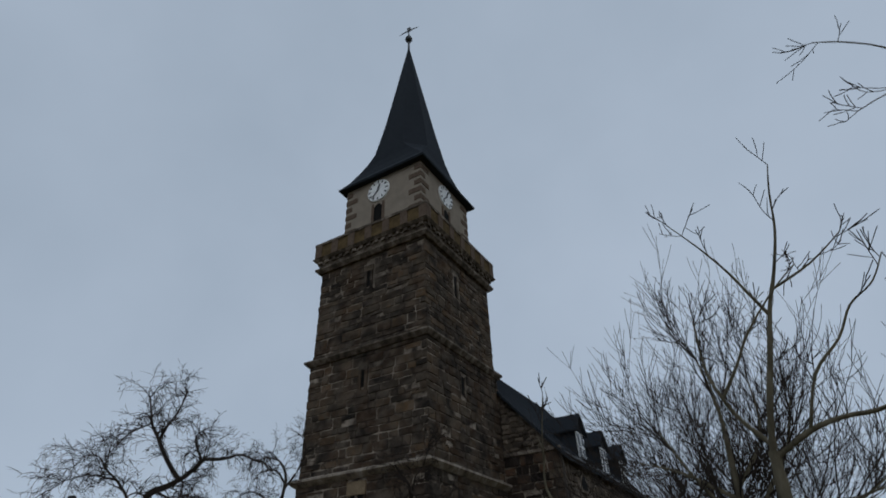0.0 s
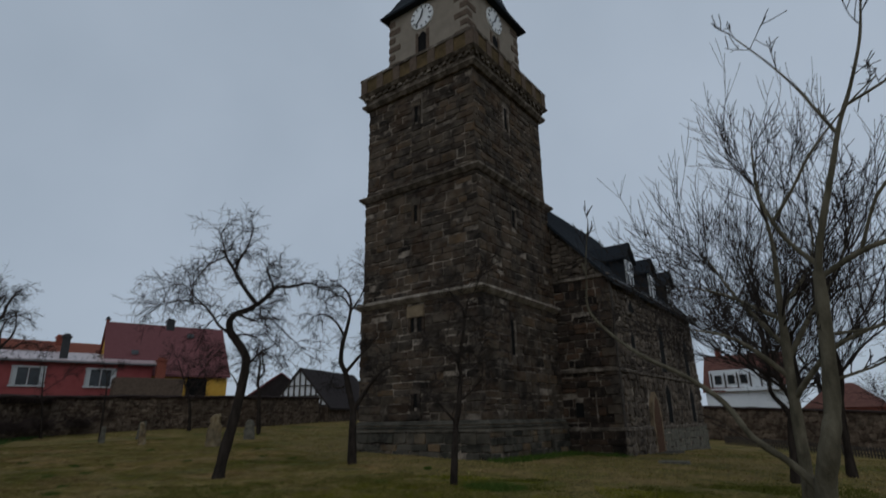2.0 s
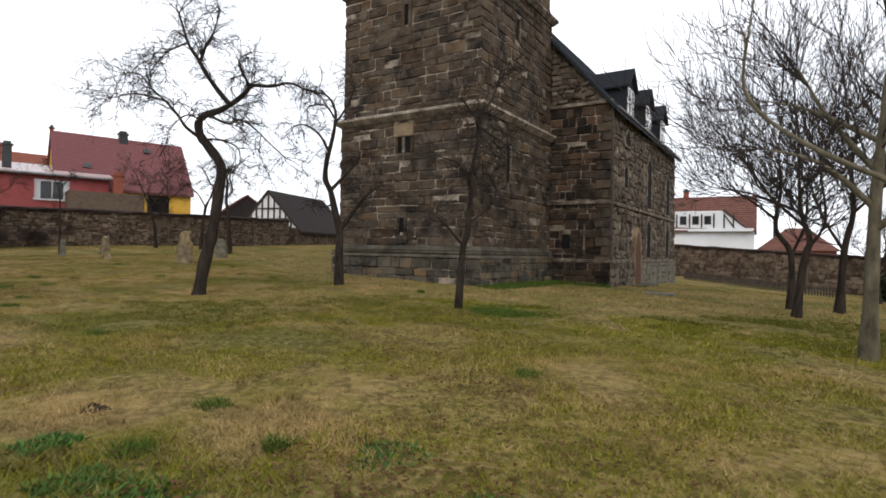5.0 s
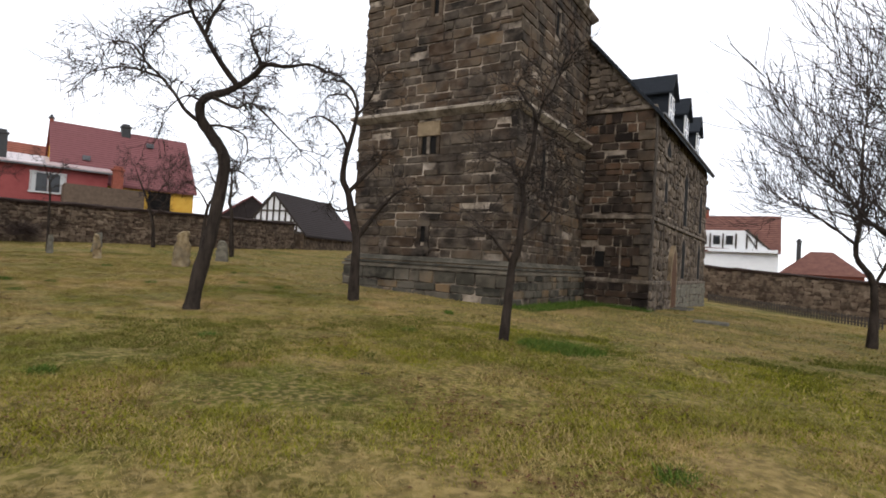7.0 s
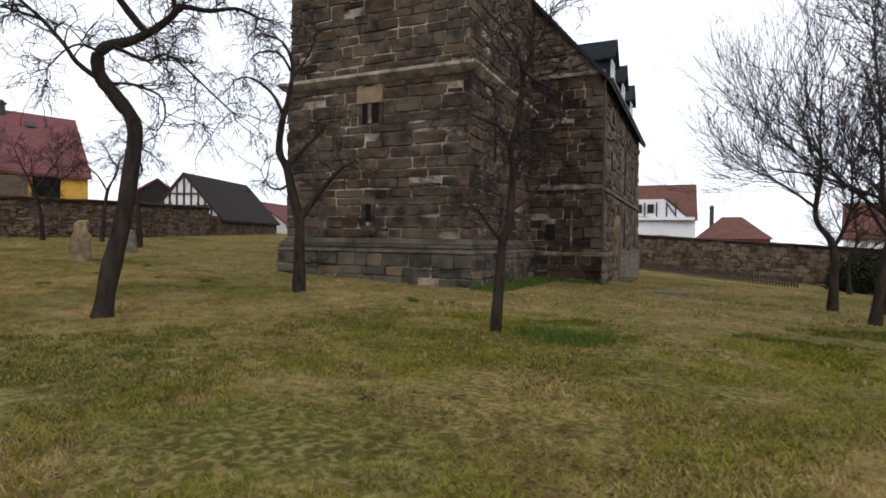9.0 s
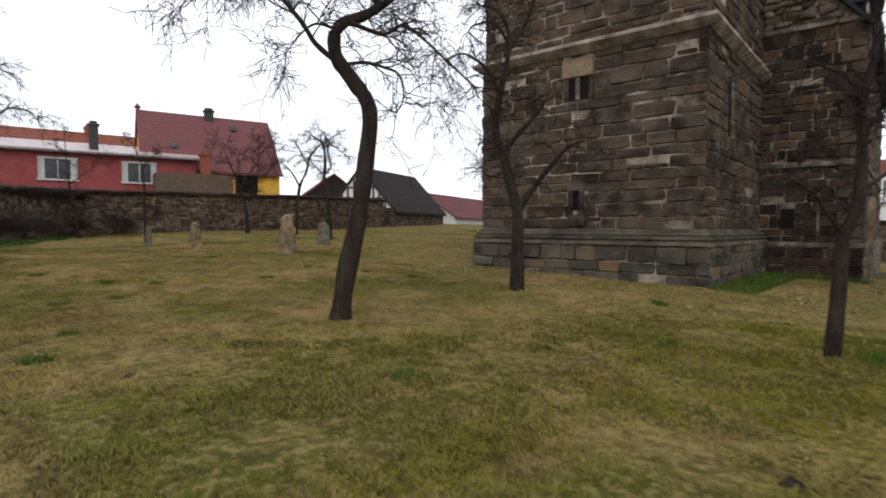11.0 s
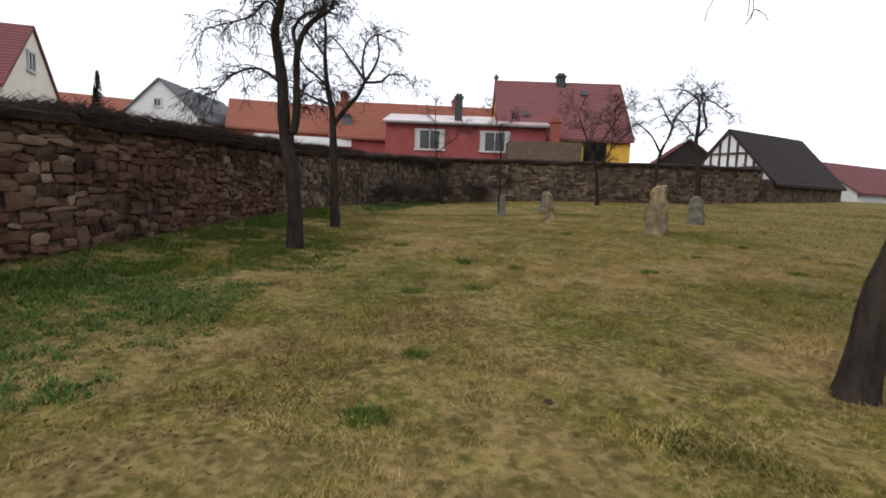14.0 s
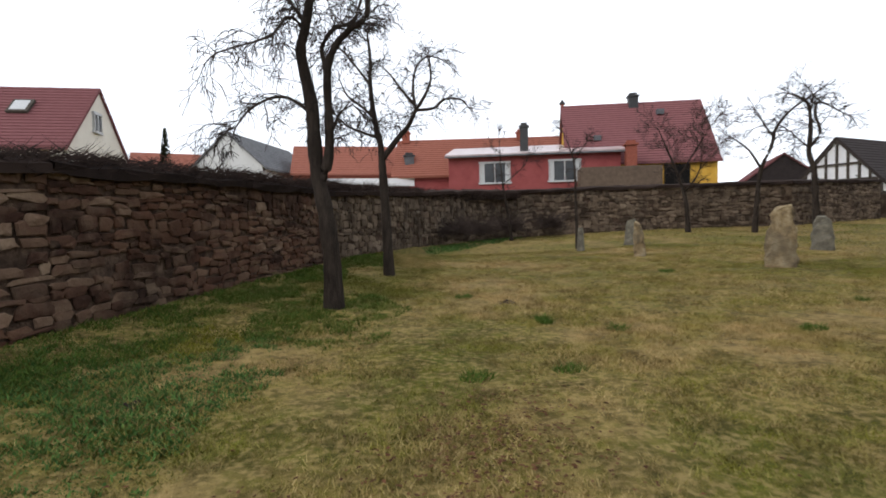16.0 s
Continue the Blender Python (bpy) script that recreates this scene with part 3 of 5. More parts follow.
    # spire: flared square eaves running into an octagon
    def ring(pts, z):
        return [(bcx + x, bcy + y, z) for x, y in pts]
    def octo(r, cut):
        c = r * cut
        return [(-c, -r), (c, -r), (r, -c), (r, c), (c, r), (-c, r), (-r, c), (-r, -c)]
    e = 2.85
    rings = [ring(octo(e, 1.0), 21.85), ring(octo(e, 0.999), 21.98)]
    steps = [(1, 22.5, 2.5, 0.98), (1, 23.1, 2.27, 0.9), (1, 23.7, 2.12, 0.72), (1, 24.4, 2.03, 0.5)]
    rings += [ring(octo(r, c), z) for _, z, r, c in steps]
    for i in range(1, 27):
        f = i / 26
        rings.append(ring(octo(2.03 * (1 - f) + 0.06 * f, 0.5 - 0.086 * min(1, f * 4)), 24.4 + 11.7 * f))
    verts, faces = [], []
    for k, r in enumerate(rings):
        verts += r
        if k:
            verts += [(bcx + (x - bcx) * 1.012, bcy + (y - bcy) * 1.012, z - 0.015) for x, y, z in r]
    idx = [0] + [8 + 16 * (k - 1) for k in range(1, len(rings))]
    for k in range(1, len(rings)):
        lo = idx[k - 1]
        hi = idx[k] + 8
        for i in range(8):
            faces.append((lo + i, lo + (i + 1) % 8, hi + (i + 1) % 8, hi + i))
            faces.append((hi + i, hi + (i + 1) % 8, idx[k] + (i + 1) % 8, idx[k] + i))
    faces.append(tuple(range(7, -1, -1)))
    raw("spire_roof", verts, faces, M_SLATE, t, "blue-grey slate spire with flared eaves")
    b = bmesh.new()
    bmesh.ops.create_cone(b, cap_ends=True, segments=10, radius1=0.09, radius2=0.035, depth=2.6, matrix=pose(bcx, bcy, 37.2))
    rod = part("finial_rod", b, M_BLACK, t)
    b = bmesh.new()
    bmesh.ops.create_uvsphere(b, u_segments=16, v_segments=10, radius=0.27, matrix=pose(bcx, bcy, 37.3))
    part("finial_ball", b, M_BLACK, rod, smooth=True)
    b = bmesh.new()
    mv = pose(bcx, bcy, 38.3, 0, 0, 20)
    prism(b, [(-0.75, -0.35), (-0.3, -0.1), (0, -0.05), (0.4, 0.2), (0.75, 0.35), (0.4, 0.28), (0.1, 0.2), (0.15, 0.5), (-0.15, 0.45), (-0.1, 0.1), (-0.5, -0.15)], 0.04, mv)
    part("weather_vane", b, M_BLACK, rod)
    return t


tower()


# ---- nave ----
NX, NY0, NY1 = -8.55, 24.0, 38.4
RIDGE_X, RIDGE_Z, EAVE_Z = -14.3, 14.0, 7.4


def nave():
    t = thing("church_nave", pose(0, 0, 0), "dark rubble-stone church nave with a slate roof and dormers", "church")
    rng = random.Random(21)
    x0 = 2 * RIDGE_X - NX
    b = prism(bmesh.new(), [(x0, -1.2), (NX, -1.2), (NX, EAVE_Z), (RIDGE_X, RIDGE_Z), (x0, EAVE_Z)], NY1 - NY0, pose(0, NY0 + 0.02, 0))
    part("masonry_core", b, M_MORTAR, t)
    slope = (RIDGE_Z - EAVE_Z) / (NX - RIDGE_X)
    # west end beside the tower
    stone_face(t, (TX1, NY0), (1, 0), NX - TX1, 0.85, 3.2, (0.17, 0.42), (0.22, 0.85), 0.05, 0.035, M_DARKSTONE, rng, holes=[(0.6, 0.95, 1.3, 1.9)], edge=0.03)
    stone_face(t, (TX1, NY0), (1, 0), NX - TX1, 3.4, 7.36, (0.17, 0.42), (0.22, 0.85), 0.05, 0.035, M_DARKSTONE, rng, edge=0.03)
    stone_face(t, (TX1, NY0), (1, 0), NX - TX1, 7.53, 12.5, (0.16, 0.3), (0.2, 0.5), 0.03, 0.06, M_NAVE, rng, irregular=True, top=lambda u: EAVE_Z + slope * (NX - TX1 - u) - 0.1)
    stone_face(t, (TX1, NY0 - 0.12), (1, 0), NX - TX1 + 0.12, -0.8, 0.7, (0.25, 0.4), (0.35, 0.9), 0.03, 0.05, M_DARKSTONE, rng)
    # south side
    hol = [(3.7, 5.2, -1, 2.5), (2.0, 2.75, 3.9, 5.3), (6.6, 7.6, 0.9, 6.4), (11.5, 12.5, 0.9, 6.0), (2.2, 3.1, 5.9, 6.8)]
    stone_face(t, (NX, NY0), (0, 1), NY1 - NY0, 0.85, 3.1, (0.18, 0.36), (0.25, 0.6), 0.035, 0.06, M_NAVE, rng, holes=hol, irregular=True, edge=0.02)
    stone_face(t, (NX, NY0), (0, 1), NY1 - NY0, 3.35, 7.25, (0.18, 0.36), (0.25, 0.6), 0.035, 0.06, M_NAVE, rng, holes=hol, irregular=True, edge=0.02)
    stone_face(t, (NX + 0.12, NY0 - 0.12), (0, 1), 3.9, -1.0, 0.7, (0.22, 0.36), (0.3, 0.7), 0.035, 0.05, M_NAVE, rng, irregular=True)
    stone_face(t, (NX + 0.12, NY0 + 5.2), (0, 1), NY1 - NY0 - 5.2, -1.2, 0.7, (0.22, 0.4), (0.35, 0.9), 0.03, 0.05, M_GREYSTONE, rng)
    b = bmesh.new()
    box(b, TX1, NX + 0.12, NY0 - 0.12, NY0 + 0.1, -1.2, 0.7)
    box(b, NX - 0.1, NX + 0.12, NY0 + 0.1, NY0 + 3.75, -1.2, 0.7)
    box(b, NX - 0.1, NX + 0.12, NY0 + 5.2, NY1 + 0.1, -1.4, 0.7)
    part("plinth_core", b, M_MORTAR, t)
    for z, o in ((0.78, 0.17), (3.25, 0.12), (7.45, 0.12)):
        b = bmesh.new()
        box(b, TX1, NX + o, NY0 - o, NY0 + 0.05, z - 0.09, z + 0.07, bevel=0.025)
        part("string_course", b, M_BAND, t)
        if z < 7:
            b = bmesh.new()
            if z < 1:
                box(b, NX - 0.05, NX + o, NY0 + 0.05, NY0 + 3.75, z - 0.09, z + 0.07, bevel=0.025)
                box(b, NX - 0.05, NX + o, NY0 + 5.2, NY1, z - 0.09, z + 0.07, bevel=0.025)
            else:
                box(b, NX - 0.05, NX + o, NY0 + 0.05, NY1, z - 0.09, z + 0.07, bevel=0.025)
            part("string_course", b, M_BAND, t)
    # corner quoins
    for k in range(18):
        z = -0.2 + k * 0.4
        w = 0.55 if k % 2 else 0.3
        boxed("quoin", (NX - 0.85 + w, NX + 0.07, NY0 - 0.075, NY0 + 0.85 - w, z, z + 0.37), M_STONE, t, bevel=0.02)
    # recess in the west end
    d = boxed("west_recess", (-10.55, -10.2, NY0 - 0.012, NY0 + 0.2, 1.3, 1.9), M_DARK, t)
    boxed("jamb", (-9.6, -9.53, NY0 - 0.05, NY0 + 0.1, 0.9, 2.35), M_BAND, d)
    # pointed door
    yd = NY0 + 4.45
    m = pose(NX + 0.06, yd, 0, 0, 0, 90)
    arch = [(-0.5, -0.8), (0.5, -0.8), (0.5, 1.2), (0.38, 1.65), (0.2, 1.98), (0, 2.2), (-0.2, 1.98), (-0.38, 1.65), (-0.5, 1.2)]
    sur = [(x * 1.4, z if z < 0 else z + 0.22) for x, z in arch]
    d = part("church_door", prism(bmesh.new(), sur, 0.2, m @ pose(0, -0.12, 0)), M_PALE, t, "pointed sandstone door surround")
    part("door_leaf", prism(bmesh.new(), arch, 0.2, m @ pose(0, -0.13, 0)), M_DOOR, d, "brown wooden door leaf")
    boxed("door_step", (NX, NX + 0.9, yd - 1.0, yd + 1.2, -1.0, -0.33), M_PLINTH, t, "worn stone step", bevel=0.03)
    # lancets and small windows
    for y, z0, z1, w in ((NY0 + 7.1, 0.95, 2.9, 0.5), (NY0 + 7.1, 3.5, 6.1, 0.5), (NY0 + 12.0, 0.95, 2.9, 0.5), (NY0 + 12.0, 3.5, 5.8, 0.5), (NY0 + 2.38, 4.1, 5.1, 0.32), (NY0 + 2.65, 6.05, 6.7, 0.5)):
        m = pose(NX + 0.06, y, 0, 0, 0, 90)
        a = [(-w, z0), (w, z0), (w, z1 - w * 0.8), (0, z1), (-w, z1 - w * 0.8)]
        s = part("lancet_window", prism(bmesh.new(), [(x * 1.35, z - 0.12 if z == z0 else z + 0.15) for x, z in a], 0.15, m @ pose(0, -0.02, 0)), M_BAND, t)
        part("glazing", prism(bmesh.new(), [(x * 0.75, z) for x, z in a], 0.1, m @ pose(0, -0.03, 0)), M_DARK, s)
    boxed("downpipe", (NX + 0.06, NX + 0.17, NY0 - 0.06, NY0 + 0.05, -0.4, 7.2), M_BEAM, t, "thin dark downpipe", bevel=0.03)
    # roof: slates laid in courses
    roof = roof_slope(t, pose(RIDGE_X, (NY0 + NY1) / 2, 0), NY1 - NY0 + 0.1, NX - RIDGE_X, EAVE_Z, RIDGE_Z, M_SLATE, 0.35, 34, "steep blue-grey slate roof")
    boxed("gutter", (NX + 0.28, NX + 0.42, NY0 - 0.12, NY1 + 0.25, 7.08, 7.2), M_METAL, t, bevel=0.03)
    # dormers
    for y in (NY0 + 3.75, NY0 + 7.5, NY0 + 11.2):
        x1 = NX - 0.15
        d = boxed("dormer", (x1 - 2.6, x1, y - 0.6, y + 0.6, 7.3, 9.05), M_SLATE, roof, "slate-hung roof dormer")
        m = pose(x1 - 3.6, y, 0, 0, 0, 90)
        part("dormer", prism(bmesh.new(), [(-0.6, 9.05), (0.6, 9.05), (0, 9.78)], 2.6, pose(x1 - 2.6, y, 0, 0, 0, 0) @ pose(2.6, 0, 0, 0, 0, 90)), M_SLATE, roof)
        for s in (1, -1):
            part("dormer_roof", prism(bmesh.new(), [(0, 9.8), (s * 0.82, 8.85), (s * 0.82, 8.93), (0, 9.9)], 3.4, pose(x1 + 0.2, y, 0, 0, 0, 90)), M_SLATE, roof)
        for s in (-0.28, 0.28):
            w = boxed("dormer_window", (x1 - 0.02, x1 + 0.05, y + s - 0.24, y + s + 0.24, 7.55, 8.9), M_WHITE, roof, "white-framed dormer window")
            for zz in (7.62, 8.28):
                boxed("dormer_pane", (x1 + 0.02, x1 + 0.056, y + s - 0.17, y + s + 0.17, zz, zz + 0.55), M_GLASS, roof)
    return t


nave()


# ---- boundary walls ----
def wall_run(name, pts, height, label, thick=0.55, singles=None, seed=1, material=None, coping=True, course=(0.06, 0.19), length=(0.13, 0.5)):
    """A rubble wall along pts, its stone face to the right of the way it runs; singles: (run, u0, u1) whose stones are parts."""
    w = thing(name, pose(0, 0, 0), label, "stone wall", kind="structure")
    rng = random.Random(seed)
    material = material or M_RUBBLE
    for k, ((xa, ya), (xb, yb)) in enumerate(zip(pts, pts[1:])):
        ln = math.hypot(xb - xa, yb - ya)
        ux, uy = (xb - xa) / ln, (yb - ya) / ln
        za, zb = gz(xa, ya), gz(xb, yb)
        ha, hb = height[k], height[k + 1]
        low = lambda u: za + (zb - za) * u / ln - 0.1
        high = lambda u: za + ha + (zb + hb - za - ha) * u / ln
        v = []
        for (x, y, z0, z1) in ((xa, ya, za - 0.5, za + ha), (xb, yb, zb - 0.5, zb + hb)):
            for o in (0.02, thick):
                v += [(x - uy * o, y + ux * o, z0), (x - uy * o, y + ux * o, z1)]
        raw("wall_core", v, [(0, 4, 5, 1), (2, 3, 7, 6), (1, 5, 7, 3), (0, 1, 3, 2), (4, 6, 7, 5)], M_RUBMORT, w)
        s = None
        if singles and singles[0] == k:
            s = (singles[1], singles[2], -5, 9)
        z0 = min(za, zb) - 0.15
        stone_face(w, (xa, ya), (ux, uy), ln, z0, max(za + ha, zb + hb), course, length, 0.01, 0.026, material, rng, s, irregular=True, top=high, bottom=low)
        if coping:
            n = max(2, int(ln / 0.5))
            cv, cf = [], []
            for i in range(n + 1):
                u = ln * i / n
                x, y, z = xa + ux * u, ya + uy * u, high(u)
                j = lambda: rng.uniform(-0.03, 0.03)
                for o, h in ((-0.12 + j(), -0.06 + j()), (-0.14 + j(), 0.06 + j()), (thick * 0.3, 0.15 + j()), (thick * 0.8, 0.12 + j()), (thick + 0.1, 0.0)):
                    cv.append((x - uy * o, y + ux * o, z + h))
                if i:
                    q = 5 * i
                    cf += [(q - 5 + c, q + c, q + c + 1, q - 4 + c) for c in range(4)]
            raw("coping", cv, cf, M_CREEPER, w, "dark overgrown wall top")
    return w


WEST = [(8.0, -10.0), (-12.0, -1.6), (-16.5, 0.55), (-20.0, 2.0), (-24.0, 3.5), (-28.0, 4.95), (-32.6, 7.5), (-36.4, 10.4), (-38.0, 13.2), (-38.4, 18.0), (-37.6, 22.5), (-36.2, 26.2)]
wall_run("wall_west", WEST[:6], [2.0, 2.0, 1.9, 1.86, 1.84, 1.78], "old rubble stone churchyard wall with an overgrown top", singles=(3, 0.0, 4.3), seed=31)
wall_run("wall_northwest", WEST[5:], [1.78, 1.9, 2.1, 2.1, 2.1, 2.05, 2.05], "paler brown rubble churchyard wall below the houses", seed=32, material=M_FARWALL, course=(0.1, 0.24), length=(0.12, 0.45))


def brush(name, pts, height, zoff, label, dens=60, seed=3, material=None, spread=0.35, h=0.35):
    """Matted dead creeper: many short fine stems along a line."""
    rng = random.Random(seed)
    v, f = [], []
    for (xa, ya), (xb, yb) in zip(pts, pts[1:]):
        ln = math.hypot(xb - xa, yb - ya)
        ux, uy = (xb - xa) / ln, (yb - ya) / ln
        for _ in range(int(ln * dens)):
            u, o = rng.uniform(0, ln), rng.uniform(-0.24, spread)
            x, y = xa + ux * u - uy * o, ya + uy * u + ux * o
            z = gz(x, y) + height + zoff + rng.uniform(-0.12, 0.14) + 0.1 * noise.noise((x * 0.7, y * 0.7, 5))
            a, up = rng.uniform(0, 6.28), rng.uniform(-0.5, 0.9)
            lnn = rng.uniform(0.4, 1.0) * h
            dx, dy, dz = math.cos(a) * lnn, math.sin(a) * lnn, up * lnn
            q = len(v)
            r = 0.008
            v += [(x - r, y, z), (x + r, y + r, z), (x, y, z + r * 2), (x + dx, y + dy, z + dz)]
            f += [(q, q + 1, q + 3), (q + 1, q + 2, q + 3), (q + 2, q, q + 3)]
    ob = raw(name, v, f, material or M_TWIGRED)
    return tagged(ob, label, "creeper", kind="stuff")


brush("wall_creeper", [(-16.5, 0.4), (-20.0, 1.85), (-24.0, 3.35), (-28.0, 4.8), (-32.6, 7.35), (-36.4, 10.2), (-37.8, 13.2)], 1.82, 0.1, "matted dead brown creeper on the wall top", 900, 4, M_CREEPER, 0.5, 0.3)


def pillar(x, y, w, h, label):
    z = gz(x, y)
    t = thing("wall_pier", pose(x, y, z, 0, 0, 21), label, "pier", "piers in the churchyard wall")
    boxed("shaft", (-w, w, -0.12, 0.12, -0.2, h), M_PALE if w < 0.12 else M_STONE, t, bevel=0.03)
    boxed("head", (-w - 0.03, w + 0.03, -0.15, 0.15, h, h + 0.1), M_BAND, t, bevel=0.02)


pillar(-28.4, 5.0, 0.1, 1.35, "pale dressed stone pier set in the rubble wall")
pillar(-29.9, 5.85, 0.1, 1.3, "pale dressed stone pier set in the rubble wall")
pillar(-33.2, 7.8, 0.16, 1.2, "dark dressed stone pier set in the rubble wall")

EAST_PTS = [(14.0, 44.0), (1.0, 50.5), (-10.5, 53.0), (-24.0, 55.0)]
wall_run("wall_east", EAST_PTS[::-1], [2.6, 2.6, 2.7, 2.2], "far rubble stone churchyard wall in shade", singles=None, seed=41, material=M_FARWALL, course=(0.2, 0.4), length=(0.3, 0.7))
wall_run("wall_north", [(-24.0, 55.0), (-30, 52), (-37.2, 45.5)][::-1], [1.9, 1.9, 1.9], "low brown stone wall beyond the church", seed=43, material=M_FARWALL, course=(0.2, 0.4), length=(0.3, 0.7))


def picket_fence():
    t = thing("picket_fence", pose(0, 0, 0), "low dark weathered wooden picket fence", "fence")
    a, b = Vector((-9.3, 47.8, 0)), Vector((0.5, 43.6, 0))
    n = 62
    ang = math.degrees(math.atan2(b.y - a.y, b.x - a.x))
    me = box(bmesh.new(), -0.05, 0.05, -0.012, 0.012, -0.1, 0.62)
    first = None
    for i in range(n + 1):
        p = a.lerp(b, i / n)
        m = pose(p.x, p.y, gz(p.x, p.y), 0, 0, ang)
        if first is None:
            first = part("picket", me, M_BEAM, t)
            first.matrix_world = m
        else:
            o = new("picket", first.data)
            o.parent = t
            o.matrix_world = m
    L = (b - a).length
    for h in (0.15, 0.45):
        bm = bmesh.new()
        z0, z1 = gz(a.x, a.y) + h, gz(b.x, b.y) + h
        vs = [bm.verts.new(q) for q in ((a.x, a.y - 0.03, z0), (b.x, b.y - 0.03, z1), (b.x, b.y - 0.03, z1 + 0.08), (a.x, a.y - 0.03, z0 + 0.08), (a.x, a.y + 0.03, z0), (b.x, b.y + 0.03, z1), (b.x, b.y + 0.03, z1 + 0.08), (a.x, a.y + 0.03, z0 + 0.08))]
        for q in ((0, 1, 2, 3), (5, 4, 7, 6), (3, 2, 6, 7), (1, 0, 4, 5), (0, 3, 7, 4), (1, 5, 6, 2)):
            bm.faces.new([vs[i] for i in q])
        part("rail", bm, M_BEAM, t)


picket_fence()


# ---- houses beyond the walls ----
def house(name, x, y, ang, length, half, z0, ez, rz, m_wall, m_roof, label, category="house", rows=22, over=0.35):
    """A gabled house; local y is the ridge's way."""
    t = thing(name, pose(x, y, 0, 0, 0, ang), label, category)
    m = Matrix.Identity(4)
    b = prism(bmesh.new(), [(-half, z0), (half, z0), (half, ez), (0, rz), (-half, ez)], length, pose(0, -length / 2, 0))
    part("wall", b, m_wall, t)
    roof = roof_slope(t, m, length, half, ez, rz, m_roof, over, rows)
    return t, roof


def window(parent, m, w, h, label="white-framed window with curtains", curtain=True, frame_mat=None):
    """A window in the wall plane y=0 of m that faces local -y, its foot at z=0."""
    f = bmesh.new()
    for d in ((-w / 2 - 0.03, -w / 2 + 0.03, 0, h), (w / 2 - 0.03, w / 2 + 0.03, 0, h), (-0.03, 0.03, 0, h), (-w / 2 - 0.06, w / 2 + 0.06, h - 0.06, h + 0.06), (-w / 2 - 0.1, w / 2 + 0.1, -0.08, 0.04)):
        box(f, d[0], d[1], -0.08, 0.06, d[2], d[3], m)
    wob = part("window", f, frame_mat or M_FRAME, parent, label)
    for s in (-1, 1):
        x0, x1 = sorted((s * 0.05, s * (w / 2 - 0.05)))
        part("pane", box(bmesh.new(), x0, x1, -0.03, 0.03, 0.03, h - 0.05, m), M_GLASS, wob)
        if curtain:
            a, c = (x0, x0 + 0.3 * (x1 - x0)) if s < 0 else (x1 - 0.3 * (x1 - x0), x1)
            part("curtain", box(bmesh.new(), a, c, -0.034, -0.03, 0.03, h - 0.05, m), M_CURTAIN_PANE, wob)
    return wob


def chimney(parent, x, y, z0, z1, w, material, cap=M_BLACK):
    c = boxed("chimney", (x - w, x + w, y - w, y + w, z0, z1), material, parent)
    b = box(bmesh.new(), x - w - 0.08, x + w + 0.08, y - w - 0.08, y + w + 0.08, z1, z1 + 0.12)
    box(b, x - w * 0.8, x + w * 0.8, y - w * 0.8, y + w * 0.8, z1 + 0.12, z1 + 0.3)
    part("chimney_cap", b, cap, parent)


# yellow house with the steep red roof
t, roof = house("yellow_house", -50.5, 25.7, -18, 9.4, 4.0, 0.3, 5.7, 10.05, M_YELLOW, M_REDROOF, "yellow rendered house with a steep red tiled roof", rows=26)
chimney(roof, 0.15, 0.2, 9.2, 10.45, 0.32, M_BLACK)
chimney(roof, 0.0, -4.75, 9.6, 10.25, 0.12, M_BRICK)
boxed("roof_hatch", (0.9, 1.3, 1.6, 2.1, 9.0, 9.35), M_METAL, roof, "small metal roof vent")
boxed("roof_hatch", (2.6, 2.95, -2.9, -2.4, 7.1, 7.45), M_METAL, roof, "small metal roof vent")
boxed("dark_gateway", (3.99, 4.06, 1.4, 3.0, 1.0, 5.2), M_DARK, t)
boxed("lean_to", (3.9, 7.0, -4.2, 0.6, 0.5, 4.9), M_QUOIN, t, "low stone outbuilding")
chimney(t, 5.2, -0.9, 4.9, 6.35, 0.33, M_BRICK, M_BRICK)

# red flat-roofed annex with two curtained windows
t = thing("red_annex", pose(-48.55, 16.3, 0, 0, 0, -18), "red rendered annex with a low pale sheet roof", "house")
boxed("wall", (-4.5, 0, -4.3, 6.9, 0.5, 6.1), M_REDWALL, t)
part("roof", prism(bmesh.new(), [(-4.7, 7.15), (0.35, 6.05), (0.35, 6.2), (-4.7, 7.32)], 11.7, pose(0, -4.5, 0)), M_SHEET, t, "pale low-pitched sheet roof")
part("gable_wall", prism(bmesh.new(), [(-4.5, 6.09), (0, 6.09), (-4.5, 7.1)], 11.2, pose(0, -4.3, 0)), M_REDWALL, t)
boxed("gutter", (0.33, 0.45, -4.5, 7.2, 6.0, 6.1), M_METAL, t)
for y in (-1.2, 3.35):
    window(t, pose(0.03, y, 4.3, 0, 0, 90), 2.0, 1.35)
chimney(t, -0.8, 0.75, 6.0, 8.0, 0.27, M_BLACK)

# long orange-roofed sheds
t, roof = house("long_shed", -58.0, 16.5, -13, 13.5, 4.2, 0.5, 5.5, 8.65, M_REDWALL, M_ORROOF, "long shed with an orange tiled roof", "shed", rows=18)
chimney(roof, 0.3, 3.2, 8.4, 9.0, 0.3, M_BRICK, M_BRICK)
chimney(roof, 0.3, -6.2, 8.4, 9.2, 0.3, M_BRICK, M_BRICK)
t, roof = house("low_shed", -61.5, 5.9, 0, 9.2, 3.6, 0.5, 6.0, 8.45, M_BRICK, M_ORROOF, "low shed with an orange tiled roof", "shed", rows=16)
boxed("pale_awning", (3.7, 6.5, -2.6, 4.6, 4.6, 5.2), M_WALLWHITE, t)
